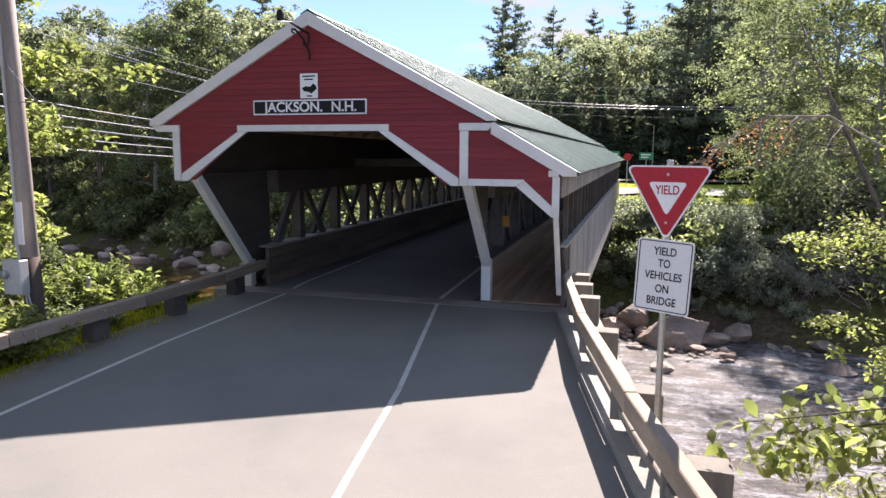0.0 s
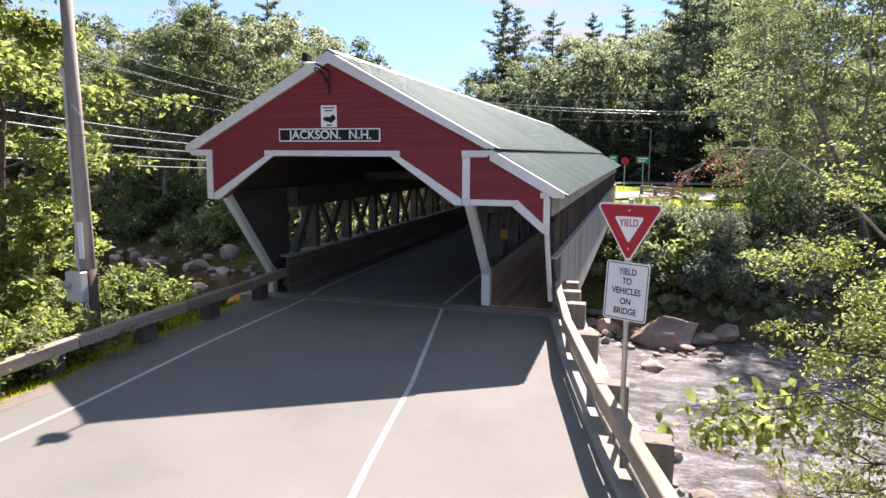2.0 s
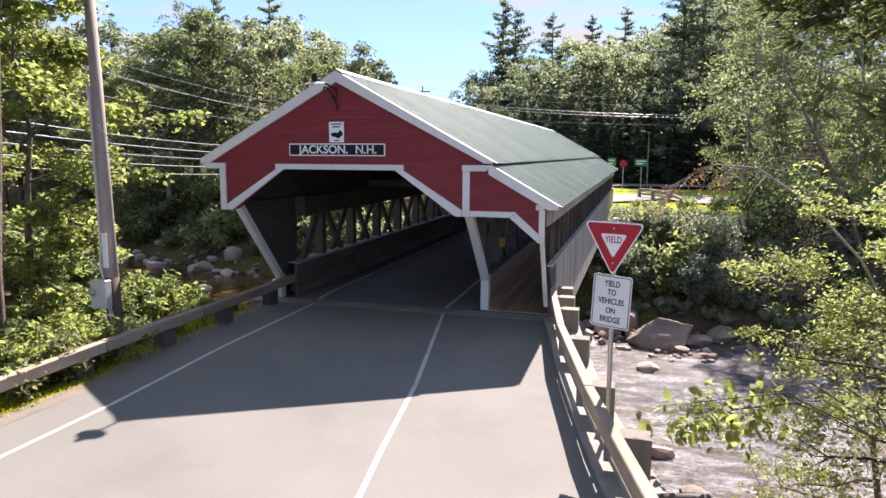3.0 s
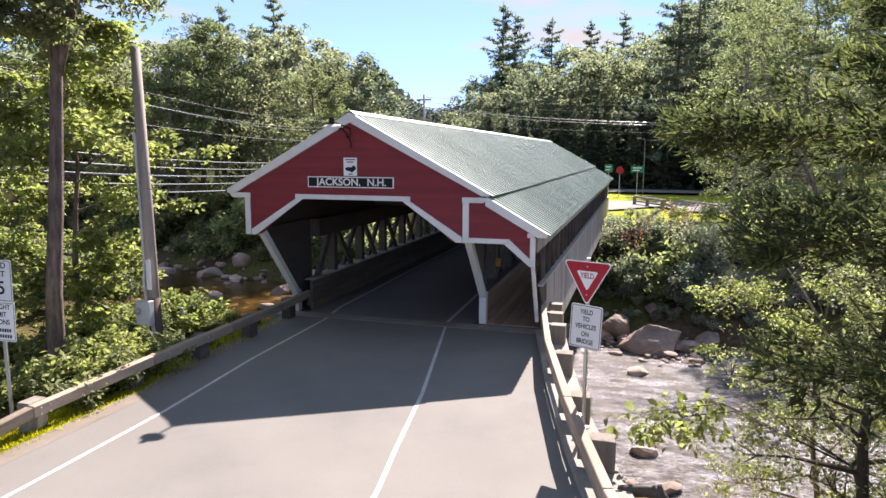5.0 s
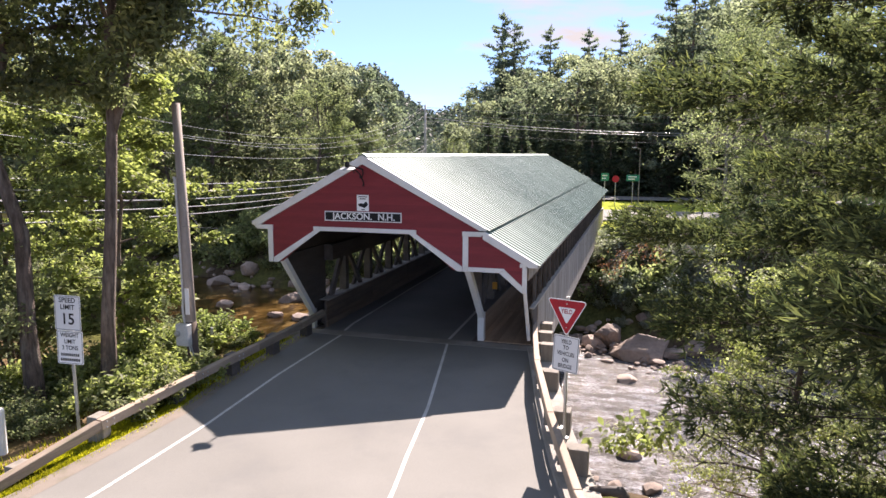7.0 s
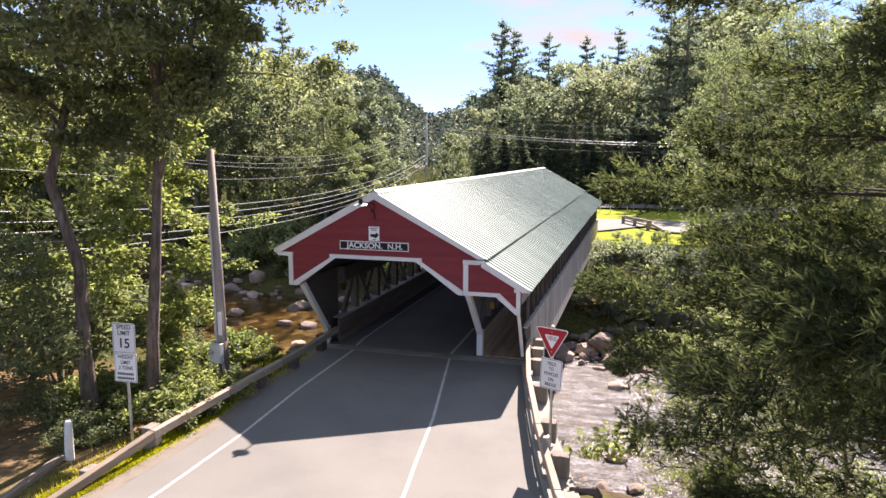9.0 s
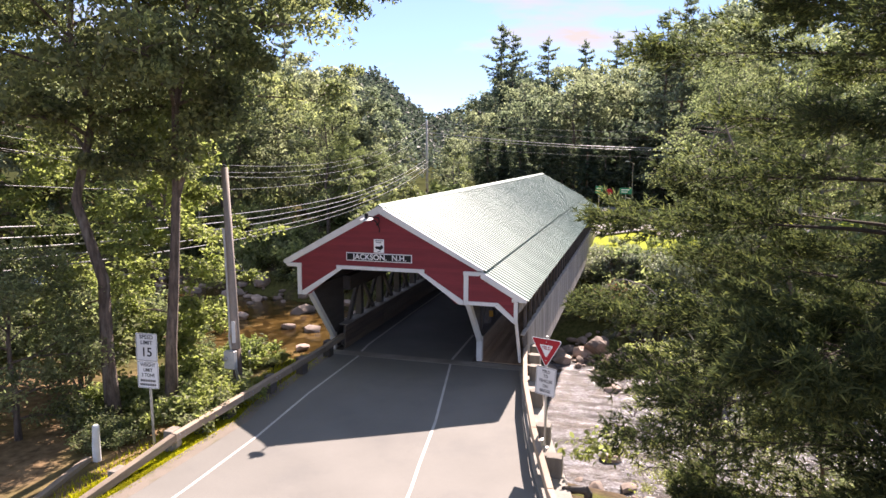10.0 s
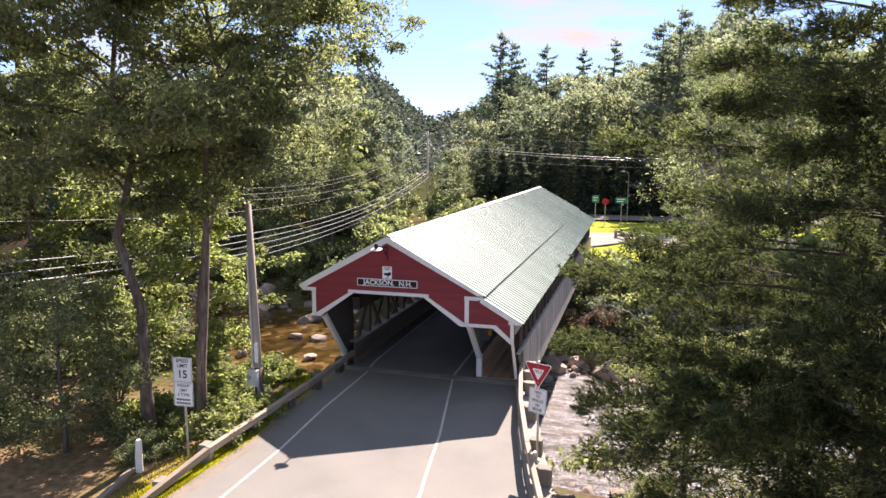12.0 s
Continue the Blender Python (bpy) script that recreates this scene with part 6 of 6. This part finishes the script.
for i in range(84):
    x = random.uniform(-60, -4.5)
    y = far_shore(x) + (random.uniform(2.0, 10) if i < 50 else random.uniform(1.2, 4.0))
    if x > -30:
        shrub(FARBUSH if i % 3 == 0 else FARBUSH2, x, y, random.uniform(0.7, 1.3), "dense green shrub on the far river bank", "shrubs on the far bank")
    else:
        mass("dark", FARBUSH2, x, y, random.uniform(0.7, 1.3))

LOWDARK = bush(69, 1.8, 1.5, 560, 0.26, M_LEAF_DARK, 7, 0.5)
for i in range(60):
    x = random.uniform(-42, -4.6)
    y = far_shore(x) + random.uniform(1.0, 6.5)
    mass("dark", LOWDARK, x, y, random.uniform(0.5, 0.95))
for i in range(30):
    x = random.uniform(-34, -6.5)
    y = random.uniform(40, 60)
    shrub(FARBUSH if i % 2 else FARBUSH2, x, y, random.uniform(1.0, 1.7), "tall green shrub at the edge of the woods", "shrubs beyond the bridge")

for key, material, label in (("silver", M_LEAF_SILVER, "low silvery-green undergrowth above the river boulders"), ("dark", M_LEAF_DARK, "low dark green undergrowth on the shaded river bank")):
    vs, fs, _ = MASSES[key]
    tagged(part("undergrowth", raw_mesh("undergrowth", np.concatenate(vs), np.concatenate(fs), material), None), label, "undergrowth", kind="stuff")

ob = thing("small_tree", -17.0, 74.0, ground_z(-17.0, 74.0), "small bright green tree beside the far utility pole", "tree")
ob.scale = (0.42, 0.42, 0.46)
part("trunk", KINDS["maple"][0], None, ob)
part("crown", KINDS["maple"][1], None, ob)

# leaning, half bare tree on the right
rng = np.random.default_rng(91)
wood, tips = Build(), []
spine = [Vector(p) for p in ((0, 0, -0.5), (-1.0, 0, 2.8), (-2.4, 0.2, 6.0), (-4.2, 0.1, 9.6), (-5.4, 0, 12.5))]
wood.tube(spine, [0.16, 0.14, 0.11, 0.08, 0.03], 9)
for i in range(34):
    a = rng.uniform(0.6, 3.95)
    j = int(a)
    p = spine[j].lerp(spine[j + 1], a - j)
    dirn = Vector((rng.normal() * 0.6 - 1.0, rng.normal() * 0.7, rng.normal() * 0.3 - 0.25)).normalized()
    ln = rng.uniform(2.2, 6.0)
    q = p + dirn * ln + Vector((0, 0, -0.1 * ln))
    m = p.lerp(q, 0.5) + Vector((0, 0, 0.15 * ln))
    wood.tube([p, m, q], [0.035, 0.022, 0.007], 5, False)
    for k in range(6):
        s = rng.uniform(0.3, 1)
        b = m.lerp(q, s)
        e = b + Vector(rng.normal(size=3)) * 0.7
        wood.tube([b, e], [0.012, 0.004], 4, False)
        tips.append(tuple(e))
tips = np.array(tips)
cen = tips[rng.integers(0, len(tips), 4200)] + rng.normal(size=(4200, 3)) * 0.4
plant("leaning_tree", wood, M_BARK, crown_mesh("crown", cen, 0.17, M_LEAF_MID, rng), 18.6, 25.5, ground_z(18.6, 25.5), "leaning half-bare tree with brown limbs and sparse leaves", "tree")

far_rail = thing("guard_rail", 9.1, 43.7, 0.2, "weathered brown timber guard rail ending beside the meadow", "guard rail")
for x, y, tall in ((-2.3, 4.3, 0.80), (-1.2, 2.2, 0.80), (0.0, 0.0, 0.80), (1.25, -2.8, 0.34)):
    part("post", Build().box(-0.15, 0.15, -0.15, 0.15, -0.5, tall), M_POLEWOOD, far_rail, bevel=0.015).location = (x, y, 0)
for z, h in ((0.74, 0.20), (0.36, 0.14)):
    part("rail", Build().beam((-2.45, 4.45, z), (0.06, -0.35, z), 0.16, h), M_POLEWOOD, far_rail, bevel=0.012).location = (0.20, 0.08, 0)
part("end_rail", Build().beam((0.0, -0.1, 0.56), (1.62, -3.6, 0.06), 0.17, 0.24), M_POLEWOOD, far_rail, bevel=0.012).location = (0.16, 0.0, 0)

# ---- boulders and stones ----
def boulder_mesh(seed, fine=3):
    rng = np.random.default_rng(seed)
    bm = bmesh.new()
    bmesh.ops.create_icosphere(bm, subdivisions=fine, radius=1.0)
    cuts = [(Vector(rng.normal(size=3)).normalized(), rng.uniform(0.45, 0.78)) for _ in range(11)]
    for v in bm.verts:
        for n, d in cuts:
            k = v.co.dot(n)
            if k > d:
                v.co -= n * (k - d) * 0.97
        v.co *= 1 + 0.07 * noise.noise(v.co * 2.1 + Vector((seed, 0, 0))) + 0.035 * noise.noise(v.co * 7.0) + (0.015 * noise.noise(v.co * 21.0) if fine > 3 else 0)
    me = bpy.data.meshes.new("boulder")
    bm.to_mesh(me)
    bm.free()
    me.materials.append(M_ROCK)
    me.polygons.foreach_set("use_smooth", [True] * len(me.polygons))
    me.set_sharp_from_angle(angle=0.55)
    return me


HERO = [boulder_mesh(11, 5), boulder_mesh(12, 5)]
ROCKS = [boulder_mesh(s, 2) for s in (1, 2, 3, 4, 5, 6)]


def rock(x, y, z, w, d, h, turn=0, label="pale rounded granite boulder in the river", k=0, mesh=None):
    ob = new("boulder", mesh or ROCKS[k % 6])
    ob.matrix_basis = pose(x, y, z, 0, 0, turn)
    ob.scale = (w / 2, d / 2, h / 2)
    return tagged(ob, label, "boulder", "river boulders")


rock(8.1, 21.0, -5.2, 4.2, 2.9, 2.7, 10, "large angular pinkish-brown boulder in the river", 0, HERO[0])
rock(6.3, 22.9, -5.1, 2.6, 2.0, 1.8, 60, mesh=HERO[1])
rock(5.4, 22.4, -5.4, 1.6, 1.4, 1.3, 0, k=2)
rock(7.4, 16.5, -5.65, 1.5, 1.0, 0.8, 20, "low dark wet boulder in the rapids", 3)
rock(9.0, 19.8, -5.6, 1.2, 0.9, 0.5, 0, k=4)
rock(11.2, 22.6, -5.3, 1.8, 1.6, 1.4, 40, k=5)
for x, y, w in ((-18.3, 18.0, 1.5), (-13.2, 18.6, 1.5), (-17.0, 23.6, 1.3), (-14.7, 23.3, 1.7), (-22.0, 25.0, 1.8), (-28.3, 32.9, 3.0), (-32.6, 33.0, 2.3), (-43.0, 33.0, 2.2), (-24.5, 31.5, 1.8), (-18.2, 28.6, 2.6), (-37.5, 34.5, 1.8)):
    rock(x, y, WATER_Z + 0.1, w, w * random.uniform(0.6, 0.9), w * random.uniform(0.45, 0.7), random.uniform(0, 180), k=random.randrange(6))
for i in range(76):
    x = random.uniform(-46, 34)
    y = far_shore(x) + random.gauss(-0.3, 1.3)
    w = random.lognormvariate(-0.35, 0.55)
    rock(x, y, max(ground_z(x, y), WATER_Z) + 0.05 * w, w, w * random.uniform(0.6, 0.95), w * random.uniform(0.4, 0.75), random.uniform(0, 180), k=random.randrange(6))
for i in range(46):
    x = random.choice((random.uniform(4.8, 22), random.uniform(-30, -5)))
    y = near_shore(x) + random.gauss(0.6, 1.3)
    w = random.choice((0.35, 0.5, 0.6, 0.8, 1.1))
    rock(x, y, max(ground_z(x, y), WATER_Z) + 0.02, w, w * random.uniform(0.6, 0.95), w * random.uniform(0.4, 0.7), random.uniform(0, 180), k=random.randrange(6))


for i in range(40):
    # heap of boulders below the far end of the footway
    x, y = random.uniform(3.4, 8.6), random.gauss(23.4, 2.0)
    w = min(random.lognormvariate(-0.2, 0.45), 1.7)
    rock(x, y, max(ground_z(x, y), WATER_Z) + 0.1 * w, w, w * random.uniform(0.65, 0.95), w * random.uniform(0.5, 0.8), random.uniform(0, 180), "pale angular boulder heaped below the bridge", k=random.randrange(6))
for i in range(34):
    x = random.uniform(-40, -5)
    y = far_shore(x) + random.gauss(0.4, 1.0)
    w = random.lognormvariate(-0.2, 0.5)
    rock(x, y, max(ground_z(x, y), WATER_Z) + 0.04 * w, w, w * random.uniform(0.65, 0.95), w * random.uniform(0.5, 0.8), random.uniform(0, 180), "rounded pinkish boulder along the shaded river bank", k=random.randrange(6))
for i in range(70):
    # loose stones at the water's edge below the bridge
    x = random.uniform(4.6, 10.5)
    y = far_shore(x) + random.gauss(-2.6, 1.5)
    w = random.choice((0.3, 0.4, 0.55, 0.7, 0.95))
    rock(x, y, max(ground_z(x, y), WATER_Z) + 0.04, w, w * random.uniform(0.6, 0.95), w * random.uniform(0.35, 0.6), random.uniform(0, 180), "small pinkish stone at the edge of the river", k=random.randrange(6))


# ---- grass ----
def grass_patch(name, pts, length, label, material=M_GRASS, width=0.012):
    pts = np.asarray(pts)
    n = len(pts)
    rng = np.random.default_rng(n)
    a = rng.uniform(0, 2 * np.pi, n)
    ln = length * rng.uniform(0.5, 1.3, n)[:, None]
    d = np.stack([np.cos(a) * 0.45, np.sin(a) * 0.45, np.ones(n)], 1)
    s = np.stack([-np.sin(a), np.cos(a), np.zeros(n)], 1) * width
    v = np.stack([pts - s, pts + s, pts + d * ln], 1).reshape(-1, 3)
    ob = part(name, raw_mesh(name, v, np.arange(3 * n).reshape(-1, 3), material), None)
    return tagged(ob, label, "grass", kind="stuff")


rng = np.random.default_rng(7)


def scatter(n, x0, x1, y0, y1, keep=None):
    p = np.stack([rng.uniform(x0, x1, n), rng.uniform(y0, y1, n)], 1)
    if keep is not None:
        p = p[keep(p[:, 0], p[:, 1])]
    return np.concatenate([p, height(p[:, 0], p[:, 1])[:, None]], 1)


grass_patch("grass", scatter(20000, -3.7, -2.2, -12, -4.2, lambda x, y: x < road_left(y) - 0.02), 0.07, "bright yellow-green mossy grass under the guard rail", width=0.022)
grass_patch("grass", scatter(17000, -3.2, -2.3, -9.6, -4.4, lambda x, y: x < road_left(y) - 0.13), 0.06, "vivid lime moss and short grass along the guard rail", width=0.024)
grass_patch("grass", scatter(9000, -4.2, -2.0, -14, 1.0, lambda x, y: x < road_left(y) - 0.02), 0.13, "bright yellow-green grass under the guard rail")
grass_patch("grass", scatter(9000, 6.2, 9.6, -12, -2, lambda x, y: (x > np.interp(y, [-12, 3], [8.9, 5.6])) & (x < np.interp(y, [-12, -2], [10.4, 6.9]))), 0.2, "dry yellow-green grass on the steep bank")
